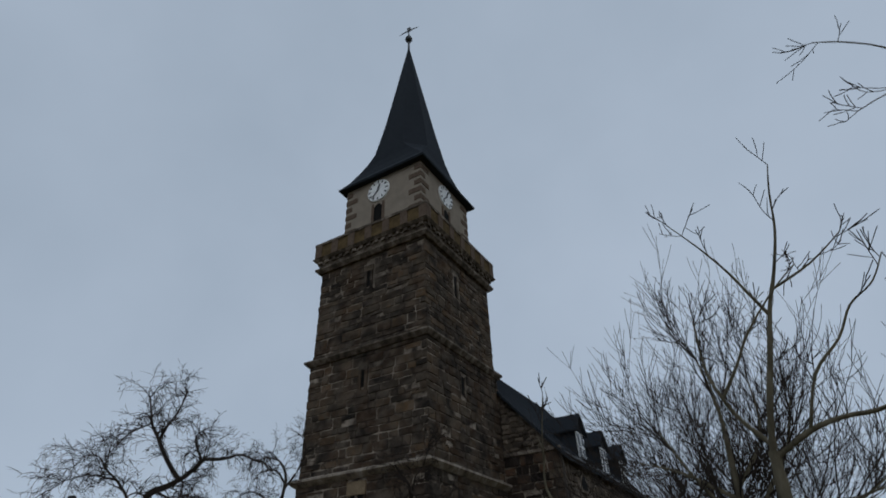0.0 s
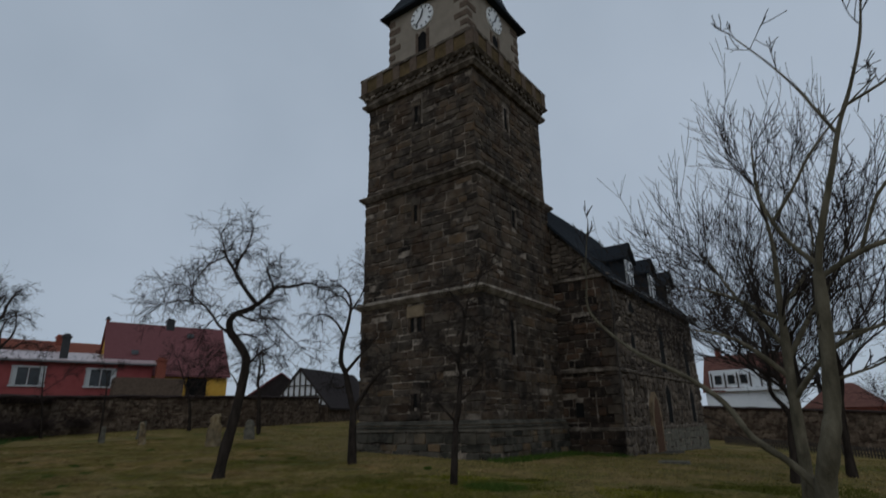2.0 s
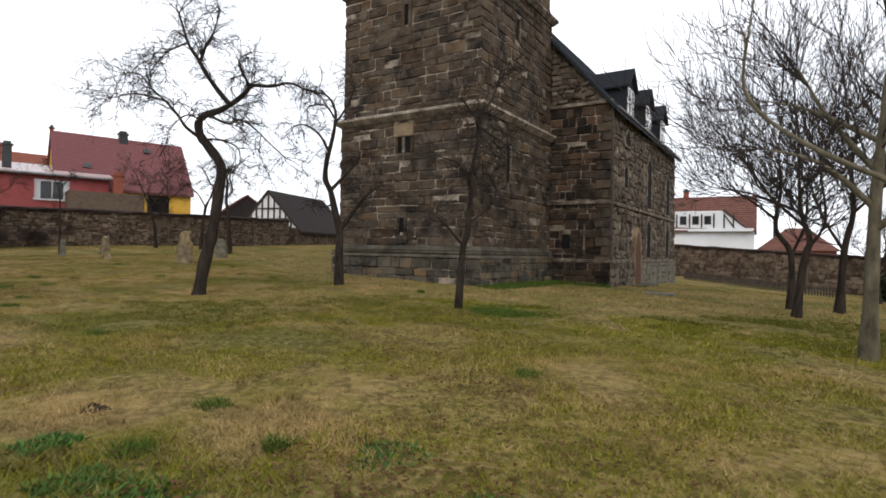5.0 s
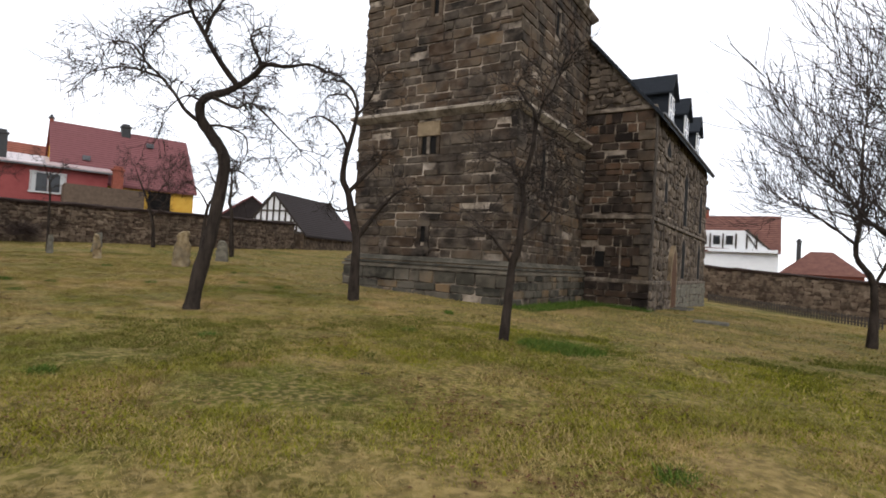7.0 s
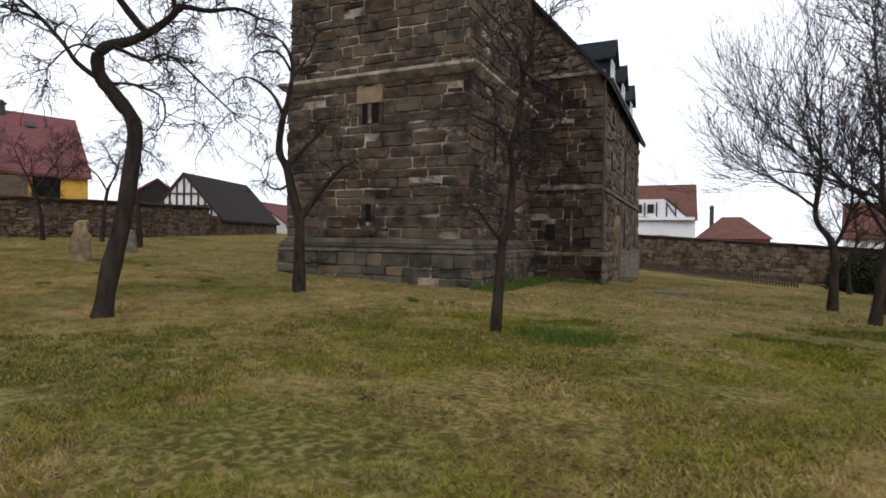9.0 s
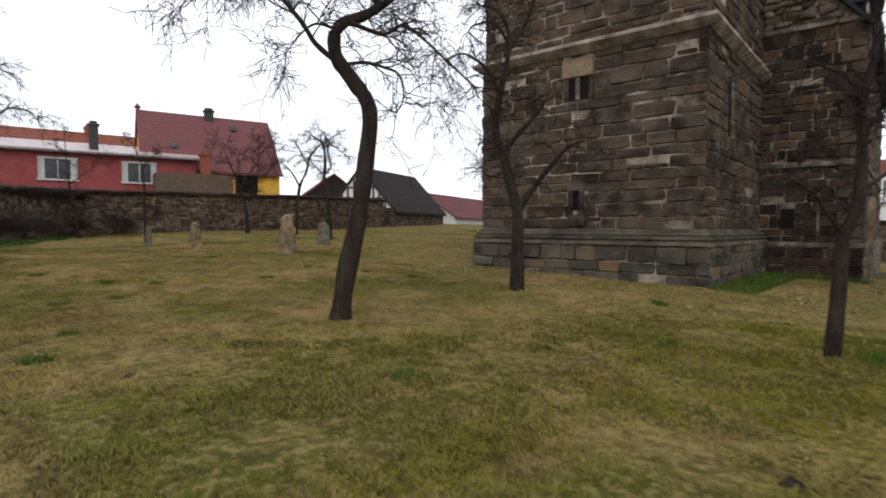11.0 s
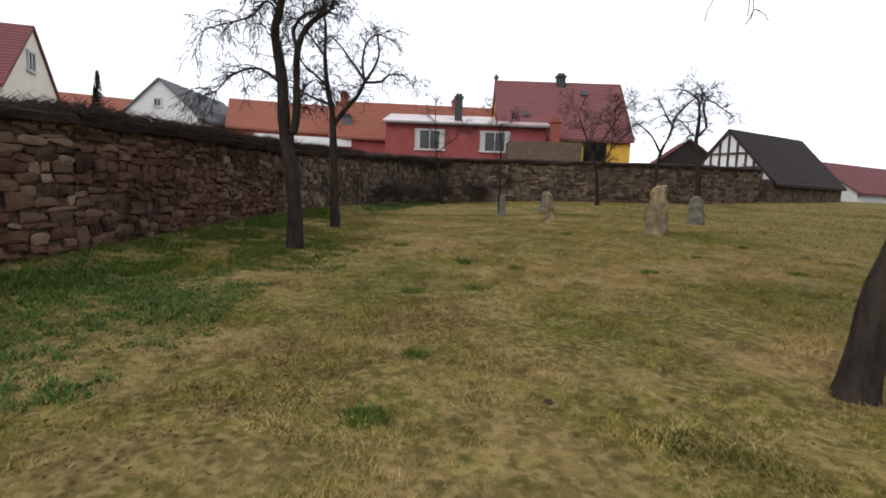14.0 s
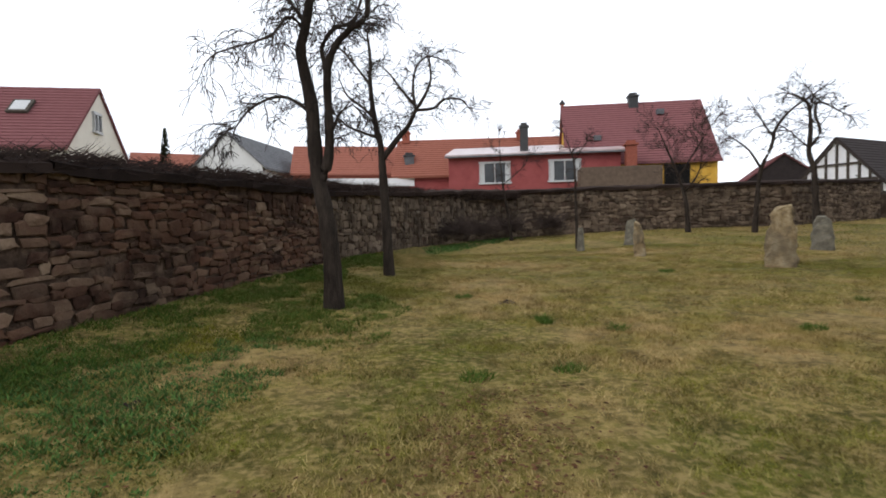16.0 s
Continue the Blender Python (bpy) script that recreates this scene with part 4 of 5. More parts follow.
chimney(t, 5.0, 4.4, 4.5, 7.0, 0.35, M_METAL)

# grey-white gable house
t, roof = house("grey_gable_house", -62.0, -1.6, -108, 11.0, 2.75, 0.5, 6.35, 8.85, M_GREYWALL, M_GREYROOF, "light grey gabled house with a grey tiled roof", rows=14)
window(t, pose(0.15, 5.53, 6.85, 0, 0, 180), 0.5, 0.6, "small white attic window", False)
t, roof = house("low_red_house", -66.5, -9.0, 15, 8.0, 3.0, 0.5, 6.6, 8.45, M_CREAM, M_ORROOF, "low house showing only its orange roof", rows=14)

# cream house with red roof
t, roof = house("cream_house", -40.7, -10.6, 0, 10.0, 3.1, 0.3, 5.05, 7.95, M_CREAM, M_REDROOF, "cream rendered house with a red tiled roof", rows=20, over=0.2)
window(t, pose(0.35, 5.03, 6.0, 0, 0, 180), 0.7, 0.8, "small pale-framed gable window", False)
sky_pose = pose(1.3, 2.5, 6.86, 0, 43, 0)
sk = boxed("skylight", (-0.48, 0.48, -0.42, 0.42, 0.0, 0.12), M_BEAM, t, "dark-framed roof window", m=sky_pose, bevel=0.02)
# the pane is flat white instead of glass
boxed("skylight_pane", (-0.36, 0.36, -0.3, 0.3, 0.11, 0.13), M_CURTAIN_PANE, sk, m=sky_pose)

# half-timbered barn
t, roof = house("timber_barn", -42.6, 38.4, 16, 9.5, 3.0, 0.4, 2.9, 6.15, M_WALLWHITE, M_BROWNROOF, "half-timbered barn with white infill and a dark tiled roof", "barn", rows=20)
stone = boxed("stone_base", (-3.05, 3.08, -4.85, 4.8, 0.0, 2.72), M_FARWALL, t, "rubble stone lower wall")
for x0, x1, z0, z1 in ((-3.0, 3.0, 2.72, 2.9), (-2.2, 2.2, 3.62, 3.73), (-1.3, 1.3, 4.55, 4.66)):
    boxed("beam", (x0, x1, -4.86, -4.7, z0, z1), M_BEAM, t)
for x in (-2.3, -1.75, -1.2, -0.6, 0.0, 0.6, 1.2, 1.75, 2.3):
    boxed("post", (x - 0.055, x + 0.055, -4.87, -4.7, 2.9, 6.0 - abs(x) * 1.06), M_BEAM, t)
for s in (-1, 1):
    part("rafter", prism(bmesh.new(), [(s * 3.0, 2.75), (s * 3.0, 3.0), (0, 6.2), (0, 5.95)], 0.16, pose(0, -4.88, 0)), M_BEAM, t)
    part("brace", prism(bmesh.new(), [(s * 1.0, 3.9), (s * 1.12, 3.9), (s * 2.3, 2.9), (s * 2.15, 2.9)], 0.14, pose(0, -4.865, 0)), M_BEAM, t)
t, roof = house("dark_gable_house", -57.5, 43.5, 60, 8.0, 3.2, 0.4, 4.6, 7.0, M_BROWNROOF, M_REDROOF, "distant house with a dark gable and red roof", rows=14)
t, roof = house("red_roof_barn", -50.0, 58.5, 14, 22.0, 4.0, 0.2, 2.6, 5.1, M_GREYWALL, M_REDROOF, "long low barn with a dull red roof", "barn", rows=14)
t, roof = house("blue_roof_shed", -30.6, 40.5, 15, 3.6, 1.6, 0.4, 3.4, 4.3, M_WOOD, M_SLATE, "small wooden shed with a blue-grey roof", "shed", rows=8)
wall_run("wall_barn", [(-36.2, 26.2), (-38.4, 33.6)], [2.05, 2.0], "brown stone wall running up to the barn", seed=45, material=M_FARWALL)

# white house beyond the far wall, with timbering under its red hipped roof
t, roof = house("white_timber_house", -9.3, 64.5, 93, 7.6, 3.4, -1.5, 3.9, 7.25, M_WALLWHITE, M_DULLRED, "white rendered house with half-timbered upper floor and red roof", rows=18)
tb = pose(-9.3, 64.5, 0, 0, 0, 93).inverted() @ pose(-9.0, 61.0, 0)
for x in (-3.2, -2.0, -0.9, 0.2, 1.1, 1.9):
    part("post", box(bmesh.new(), x - 0.07, x + 0.07, -0.12, 0.1, 3.9, 5.3, tb), M_BEAM, t)
part("upper_wall", prism(bmesh.new(), [(-3.4, 3.85), (2.9, 3.85), (1.0, 5.6), (-3.4, 5.6)], 0.3, tb @ pose(0, -0.05, 0)), M_WALLWHITE, t)
part("ledge", box(bmesh.new(), -3.6, 3.6, -0.35, 0.2, 3.55, 3.85, tb), M_WALLWHITE, t)
part("brace", prism(bmesh.new(), [(2.9, 3.85), (3.1, 3.85), (1.1, 5.75), (0.9, 5.6)], 0.1, tb @ pose(0, -0.12, 0)), M_BEAM, t)
part("brace", prism(bmesh.new(), [(1.9, 3.9), (2.05, 3.9), (1.25, 5.1), (1.1, 5.1)], 0.1, tb @ pose(0, -0.11, 0)), M_BEAM, t)
for x in (-2.6, -1.45, -0.35):
    w = part("window", box(bmesh.new(), x - 0.3, x + 0.3, -0.14, 0.0, 4.25, 5.1, tb), M_BEAM, t)
    part("pane", box(bmesh.new(), x - 0.22, x + 0.22, -0.16, -0.1, 4.32, 5.03, tb), M_GLASS, w)
chimney(roof, 0, 2.6, 6.9, 7.9, 0.25, M_BRICK)
t = thing("hipped_roof_house", pose(-1.9, 68, -0.55), "house showing a dull red hipped roof over the wall", "house")
boxed("wall", (-3.2, 3.2, -3, 3, -2, 2.4), M_BRICK, t)
part("roof", frustum(bmesh.new(), 2.4, 3.5, 3.3, 4.7, 0.9, 0.2, 0, 0), M_DULLRED, t, "dull red-brown hipped roof")
chimney(t, -1.9, -0.4, 3.0, 5.6, 0.2, M_BLACK)
t, roof = house("pink_roof_house", 11.8, 65, 80, 9.0, 3.5, -2, 2.2, 5.2, M_WALLWHITE, M_DULLRED, "white house with a faded red roof", rows=14)


# ---- trees ----
def tube(verts, faces, path, radii, sides):
    n0 = len(verts)
    for i, p in enumerate(path):
        d = (path[min(i + 1, len(path) - 1)] - path[max(i - 1, 0)]).normalized()
        a = d.cross(Vector((0.31, 0.17, 0.93)) if abs(d.z) < 0.9 else Vector((1, 0.2, 0))).normalized()
        b = d.cross(a)
        for s in range(sides):
            w = 2 * math.pi * s / sides
            verts.append(tuple(p + radii[i] * (math.cos(w) * a + math.sin(w) * b)))
    for i in range(len(path) - 1):
        for s in range(sides):
            q = n0 + i * sides
            faces.append((q + s, q + (s + 1) % sides, q + sides + (s + 1) % sides, q + sides + s))


def smooth_path(pts, sub):
    """Catmull-Rom through pts."""
    out = []
    for i in range(len(pts) - 1):
        p0, p1, p2, p3 = pts[max(i - 1, 0)], pts[i], pts[i + 1], pts[min(i + 2, len(pts) - 1)]
        for k in range(sub):
            t = k / sub
            out.append(0.5 * (2 * p1 + (p2 - p0) * t + (2 * p0 - 5 * p1 + 4 * p2 - p3) * t * t + (3 * p1 - p0 - 3 * p2 + p3) * t ** 3))
    return out + [pts[-1]]


def grow(rng, verts, faces, start, way, length, radius, level, droop, spread, wav=0.28):
    """A twig with its side twigs."""
    n = 5 if level > 0 else 3
    path, p, d = [start], start.copy(), way.normalized()
    for i in range(n):
        d = (d + Vector((rng.uniform(-1, 1), rng.uniform(-1, 1), rng.uniform(-1, 1))) * wav + Vector((0, 0, -droop * (0.5 + i / n)))).normalized()
        p = p + d * (length / n)
        path.append(p.copy())
    tube(verts, faces, path, [max(0.0045, radius * (1 - 0.7 * i / n)) for i in range(n + 1)], 3)
    if level > 0:
        for _ in range(rng.randint(3, 5)):
            i = rng.randint(1, n)
            side = Vector((rng.uniform(-1, 1), rng.uniform(-1, 1), rng.uniform(-0.7, 1))).normalized()
            grow(rng, verts, faces, path[i], path[i] - path[i - 1] + side * (path[i] - path[i - 1]).length * spread, length * rng.uniform(0.4, 0.75), radius * 0.55, level - 1, droop, spread, wav)


def tree(base, axis, limbs, r0, label, seed, twig_len=0.8, level=2, per=9, droop=0.12, depth=0.35, spread=1.1, material=None, twig=None, tw_r=0.018, group="", wav=0.28, tips=4):
    """limbs: rows of (across, up) that follow the trunk and main boughs as seen along the axis; the first is the trunk.
    A row may open with the bough's radius at its foot and at its tip."""
    rng = random.Random(seed)
    t = thing("tree", pose(base[0], base[1], gz(*base), 0, 0, axis), label, "tree", group)
    tv, tf, cv, cf = [], [], [], []
    for k, L in enumerate(limbs):
        ends = None
        if not isinstance(L[0], tuple):
            ends, L = L[:2], L[2:]
        lean = rng.uniform(-1, 1) * depth * (1 if k else 0.05)
        pts = []
        start = None
        if k:
            start = min(((math.hypot(q.x - L[0][0], q.z - L[0][1]), q, r) for q, r in spine), key=lambda e: e[0])
        for i, (u, z) in enumerate(L):
            y = lean * i + rng.uniform(-0.06, 0.06) + (start[1].y if start else 0.0)
            if k == 0 and i == 0:
                y, z = 0.0, -0.25
            pts.append(Vector((u, y, z)))
        if start:
            pts[0] = start[1].copy()
        path = smooth_path(pts, 4)
        n = len(path)
        if k == 0:
            rad = [r0 * (1.25 if i < 2 else 1.0) * (1 - 0.88 * (i / (n - 1)) ** 0.8) for i in range(n)]
            spine = list(zip(path, rad))
        else:
            ra = min(start[2] * 0.75, r0 * 0.45)
            rad = [ra * (1 - 0.8 * i / (n - 1)) for i in range(n)]
            spine += list(zip(path, rad))
        if ends:
            foot = min(ends[0], start[2]) if start else ends[0]
            rad = [foot + (ends[1] - foot) * i / (n - 1) for i in range(n)]
            if k == 0:
                rad[:3] = [foot * 1.35, foot * 1.18, foot * 1.06]
            spine[len(spine) - n:] = list(zip(path, rad))
        rad = [r * rng.uniform(0.93, 1.1) for r in rad]
        tube(tv, tf, path, rad, 10 if k == 0 else 7)
        first = int(n * (0.45 if k == 0 else 0.2))
        ln = sum((path[i] - path[i - 1]).length for i in range(max(1, first), n))
        for _ in range(max(4, int(per * ln))):
            i = rng.randint(max(1, first), n - 1)
            way = (path[i] - path[i - 1]).normalized() * 0.7 + Vector((rng.uniform(-1, 1), rng.uniform(-1, 1), rng.uniform(-0.5, 1)))
            grow(rng, cv, cf, path[i], way, twig_len * rng.uniform(0.5, 1.15), min(tw_r, rad[i] * 0.7), level, droop, spread, wav)
        for _ in range(tips):
            grow(rng, cv, cf, path[-1], path[-1] - path[-2] + Vector((rng.uniform(-1, 1), rng.uniform(-1, 1), rng.uniform(-1, 1))) * 0.1, twig_len * rng.uniform(0.6, 1.1), min(tw_r, rad[-1]), level, droop, spread, wav)
    raw("trunk", tv, tf, material or M_BARK, t, smooth=True)
    raw("crown", cv, cf, twig or M_TWIG, t, "bare fine twigs")
    return t


ORCH = "old orchard trees in the churchyard"
tree((-13.78, 8.86), 56, [[0.148, 0.02, (-0.07, 0), (0.05, 0.62), (0.22, 1.46), (0.34, 2.32), (0.39, 3.03), (0.16, 3.43), (-0.06, 3.72), (-0.12, 3.99), (0.0, 4.21), (0.3, 4.37), (0.63, 4.59), (0.89, 4.87), (1.07, 5.05), (1.49, 5.1), (1.92, 5.25), (2.27, 5.14)],
    [0.068, 0.02, (0.49, 4.57), (0.29, 4.86), (0.02, 5.23), (-0.16, 5.57), (-0.35, 5.85), (-0.47, 6.19), (-0.59, 6.59)], [0.045, 0.016, (-0.12, 5.53), (-0.02, 5.83), (0.16, 6.2), (0.28, 6.67)],
    [0.04, 0.011, (-0.04, 3.61), (-0.37, 3.88), (-0.54, 4.11), (-0.81, 4.43), (-1.08, 4.63), (-1.3, 4.89), (-1.59, 4.88)], [0.025, 0.01, (-0.81, 4.43), (-1.16, 4.51), (-1.49, 4.5), (-1.88, 4.37)],
    [0.04, 0.015, (0.92, 4.91), (0.94, 5.16), (0.79, 5.46), (0.75, 5.68), (0.9, 5.85)], [0.035, 0.011, (0.12, 4.12), (0.32, 4.1), (0.56, 4.03), (0.76, 4.12), (1.02, 3.99), (1.46, 3.55), (1.74, 3.3)],
    [0.027, 0.01, (0.1, 3.69), (0.29, 3.66), (0.54, 3.59), (0.74, 3.45), (0.78, 3.13), (0.67, 2.9)], [0.025, 0.008, (-0.14, 4.13), (-0.35, 4.2), (-0.56, 4.06), (-0.77, 3.81)], [0.027, 0.01, (-0.4, 5.94), (-0.79, 5.63), (-1.03, 5.26), (-1.18, 4.92)]],
    0.148, "crooked bare old fruit tree with an S-shaped dark trunk", 1, 0.74, 2, 10, 0.14, 0.14, 1.0, tw_r=0.015, group=ORCH, wav=0.36)
tree((-13.7, 13.47), 41, [[0.13, 0.02, (-0.01, 0), (-0.02, 0.92), (-0.03, 1.65), (-0.2, 2.37), (-0.32, 2.87), (-0.48, 3.23), (-0.44, 3.82), (-0.34, 4.26), (-0.24, 4.79), (-0.22, 5.31), (-0.45, 5.74), (-0.81, 5.85)],
    [0.044, 0.014, (-0.44, 4.11), (-0.61, 4.46), (-0.9, 4.73), (-1.18, 4.81), (-1.46, 4.72)], [0.08, 0.02, (-0.03, 1.65), (0.28, 2.1), (0.55, 2.48), (0.9, 2.87), (1.19, 3.04)], [0.058, 0.02, (-0.28, 2.87), (0.08, 3.34), (0.43, 3.73), (0.49, 3.89), (0.35, 3.95)],
    [0.036, 0.014, (-0.23, 2.44), (-0.44, 2.38), (-0.65, 2.39), (-0.77, 2.55)], [0.037, 0.014, (-0.25, 5.09), (-0.51, 5.43), (-0.93, 5.39), (-1.06, 5.23)], [0.037, 0.012, (-0.23, 4.94), (0.13, 5.5), (0.32, 6.12), (0.16, 6.56)]],
    0.13, "bare forked fruit tree close to the tower", 2, 0.65, 2, 7, 0.15, 0.12, 1.0, tw_r=0.013, group=ORCH, wav=0.36)
tree((-8.15, 11.24), 23, [[0.085, 0.018, (0.0, 0), (0.05, 0.59), (0.08, 1.08), (0.1, 1.38), (0.19, 1.67), (0.22, 2.07), (0.25, 2.47), (0.21, 2.81), (0.31, 3.27), (0.37, 3.77), (0.34, 4.12), (0.23, 4.27), (0.02, 4.57)],
    [0.034, 0.01, (0.09, 1.42), (-0.1, 1.62), (-0.29, 1.86), (-0.49, 2.0)], [0.035, 0.01, (0.25, 2.52), (0.18, 2.86), (0.02, 3.11), (-0.18, 3.21), (-0.38, 3.27)], [0.03, 0.01, (0.32, 4.12), (0.44, 3.92), (0.69, 3.72), (0.89, 3.58)],
    [0.03, 0.01, (0.35, 3.77), (0.48, 4.27), (0.67, 4.58), (0.81, 4.98)], [0.025, 0.01, (0.19, 1.87), (0.49, 2.08), (0.73, 2.38), (0.77, 2.68)]],
    0.085, "slim bare young fruit tree on the lawn", 3, 0.6, 2, 9, 0.08, 0.14, 1.0, tw_r=0.008, group=ORCH, wav=0.3)
tree((-22.04, 5.17), 91, [[0.145, 0.05, (-0.05, 0), (-0.06, 0.7), (-0.1, 1.15), (-0.15, 1.6), (-0.25, 2.14), (-0.29, 2.76), (-0.31, 3.2), (-0.4, 3.72), (-0.45, 4.07), (-0.37, 4.42), (-0.29, 4.86), (-0.24, 5.38), (-0.16, 5.82)],
    [0.085, 0.03, (-0.2, 1.96), (-0.09, 2.32), (-0.05, 2.76), (-0.06, 3.2), (-0.05, 3.73), (0.09, 4.09), (0.32, 4.32), (0.55, 4.51), (0.6, 4.91), (0.74, 5.27)],
    [0.031, 0.012, (-0.37, 3.11), (-0.5, 3.24), (-0.71, 3.36), (-0.96, 3.32), (-1.26, 3.14), (-1.47, 2.87)], [0.035, 0.015, (-0.37, 4.46), (-0.45, 4.63), (-0.58, 4.84), (-0.74, 5.09)],
    [0.027, 0.011, (-0.42, 4.33), (-0.5, 4.5), (-0.65, 4.48), (-0.81, 4.23), (-1.02, 4.09), (-1.31, 3.95), (-1.57, 3.79)], [0.04, 0.016, (-0.05, 3.73), (-0.13, 4.04), (0.06, 4.35), (0.37, 4.54), (0.51, 4.9), (0.61, 5.17)],
    [0.027, 0.011, (-0.03, 2.8), (0.06, 2.98), (0.15, 3.16), (0.34, 3.3)], [0.027, 0.011, (-0.29, 4.86), (-0.09, 5.22), (0.17, 5.41)]],
    0.145, "bare double-stemmed old fruit tree by the wall", 4, 0.62, 2, 11, 0.24, 0.12, 1.0, tw_r=0.012, group=ORCH, wav=0.3)
tree((-25.97, 6.27), 86, [[0.125, 0.022, (0.04, 0), (0.0, 0.91), (-0.04, 1.96), (-0.07, 2.55), (-0.1, 3.07), (-0.23, 3.65), (-0.3, 4.42), (-0.29, 5.06), (-0.34, 5.57)],
    [0.072, 0.022, (-0.02, 2.68), (0.25, 3.13), (0.52, 3.45), (0.66, 3.71), (0.76, 3.91), (1.0, 4.3), (1.14, 4.69), (1.11, 5.21)], [0.039, 0.013, (0.76, 3.91), (0.7, 4.43), (0.79, 4.95), (1.08, 5.21), (1.41, 5.15)],
    [0.039, 0.013, (0.76, 3.91), (1.19, 3.97), (1.46, 4.17), (1.85, 4.15), (2.01, 3.95)], [0.039, 0.013, (0.73, 4.04), (0.41, 4.43), (0.16, 4.81), (-0.09, 5.07)], [0.039, 0.013, (-0.14, 3.2), (-0.52, 3.33), (-0.9, 3.52), (-1.15, 3.78)],
    [0.039, 0.013, (-0.23, 3.58), (-0.51, 3.91), (-0.82, 4.16), (-1.0, 4.55)], [0.032, 0.013, (-0.3, 4.42), (-0.61, 4.8), (-0.86, 5.12), (-1.11, 5.25)]],
    0.125, "bare spreading fruit tree by the wall", 5, 0.6, 2, 9, 0.2, 0.12, 1.0, tw_r=0.012, group=ORCH, wav=0.32)
# trees along the far wall
tree((-31.1, 13.2), 70, [[(0, 0), (-0.05, 1.5), (-0.1, 3.0), (-0.45, 4.0)], [(-0.1, 2.9), (0.3, 3.6)]], 0.07, "thin bare sapling near the far wall", 6, 0.5, 2, 5, group=ORCH)
tree((-36.2, 12.4), 70, [[(0, 0), (-0.2, 1.4), (-0.4, 2.8), (-0.5, 4.6)], [(-0.3, 2.4), (0.5, 3.2), (0.7, 3.6)]], 0.08, "thin bare sapling near the far wall", 7, 0.7, 2, 5, group=ORCH)
tree((-35.6, 20.4), 60, [[(0, 0), (-0.1, 1.4), (-0.5, 2.8), (-0.9, 3.8), (-1.2, 4.6)], [(-0.1, 1.6), (0.5, 2.8), (0.6, 4.6)], [(-0.4, 2.6), (0.3, 3.6), (0.9, 4.6)], [(0.5, 2.8), (1.2, 3.6), (1.4, 4.2)]], 0.12, "dense reddish-brown bare tree near the far wall", 8, 0.95, 3, 4, 0.03, 0.35, 0.9, twig=M_TWIGRED, group=ORCH)
tree((-33.6, 22.6), 55, [[0.105, 0.022, (-0.39, 0), (-0.29, 1.46), (-0.19, 2.4), (-0.08, 2.86), (0.22, 3.54), (0.42, 4.34), (0.92, 4.98), (1.31, 5.27), (1.88, 5.66)], [0.056, 0.015, (-0.19, 2.63), (-0.6, 3.49), (-1.23, 4.02), (-1.56, 3.92)],
    [0.050, 0.015, (0.32, 3.88), (0.02, 4.37), (-0.19, 4.86), (-0.39, 5.12)], [0.037, 0.015, (0.22, 4.24), (0.92, 4.17), (1.12, 3.58)]], 0.17, "bare crooked fruit tree near the far wall", 9, 0.75, 2, 6, 0.12, 0.2, 1.0, group=ORCH, wav=0.34)
tree((-29.6, 21.6), 52, [[0.118, 0.025, (-0.2, 0), (-0.3, 1.46), (-0.35, 2.44), (-0.49, 3.03), (-0.44, 3.81), (-0.49, 4.59), (-0.69, 4.9), (-1.11, 5.15)], [0.061, 0.019, (-0.36, 3.22), (-0.16, 3.68), (-0.31, 4.37), (-0.23, 4.75), (0.12, 4.61), (0.59, 4.27)],
    [0.034, 0.014, (-0.49, 3.13), (-0.72, 3.45), (-1.02, 3.77), (-1.27, 3.99)], [0.034, 0.014, (-0.47, 4.39), (-0.36, 4.96), (-0.53, 5.37)]], 0.19, "bare knotty fruit tree near the far wall", 10, 0.7, 2, 7, 0.14, 0.2, 1.0, group=ORCH, wav=0.34)
tree((-24.5, 30.5), 45, [[(0, 0), (0, 1.8), (-0.2, 3.0), (-0.9, 4.2), (-1.8, 4.6)], [(-0.1, 2.4), (0.5, 3.8), (0.8, 5.0)], [(-0.2, 3.0), (-1.0, 3.4), (-1.6, 3.2)]], 0.12, "bare fruit tree beyond the tower", 12, 0.8, 2, 6, group=ORCH)
# tall trees south of the nave
SOUTH = "bare trees south of the nave"
tree((-1.1, 10.75), 0, [[(0, 0.0), (0.05, 1.8), (0.1, 2.86), (0.15, 3.64), (0.2, 4.48), (0.1, 5.44)], [(0.08, 2.4), (0.5, 3.1), (1.0, 3.76), (1.3, 4.48)], [(0.05, 2.68), (-0.5, 3.52), (-0.9, 4.36)], [(0.06, 1.9), (0.7, 2.5), (1.4, 2.8), (2.2, 2.98)],
    [(0.1, 3.04), (-0.7, 3.64), (-1.4, 3.94)], [(0.1, 2.2), (-0.6, 2.8), (-1.3, 3.04)], [(0.12, 3.28), (0.7, 4.0), (0.8, 4.96)]], 0.11, "tall bare tree with a pale mossy trunk", 13, 1.5, 2, 6, -0.12, 0.4, 0.7, wav=0.12, material=M_BARKPALE, group=SOUTH)
tree((-1.97, 17.2), -4, [[(0, 0.0), (0.16, 1.4), (0.28, 1.9), (0.1, 2.58), (0.05, 3.36), (0.0, 4.61), (-0.1, 5.7)], [(0.26, 1.7), (0.6, 2.4), (0.5, 3.67), (0.8, 4.92)], [(0.2, 2.2), (-0.6, 3.05), (-1.2, 3.98), (-1.9, 4.61)], [(0.06, 3.2), (1.0, 3.98), (1.7, 4.45)], [(0.1, 2.58), (-1.0, 3.12), (-2.0, 3.36)]], 0.105, "bare leaning tree on the lawn south of the nave", 14, 1.9, 2, 7, -0.12, 0.4, 0.75, wav=0.13, group=SOUTH)
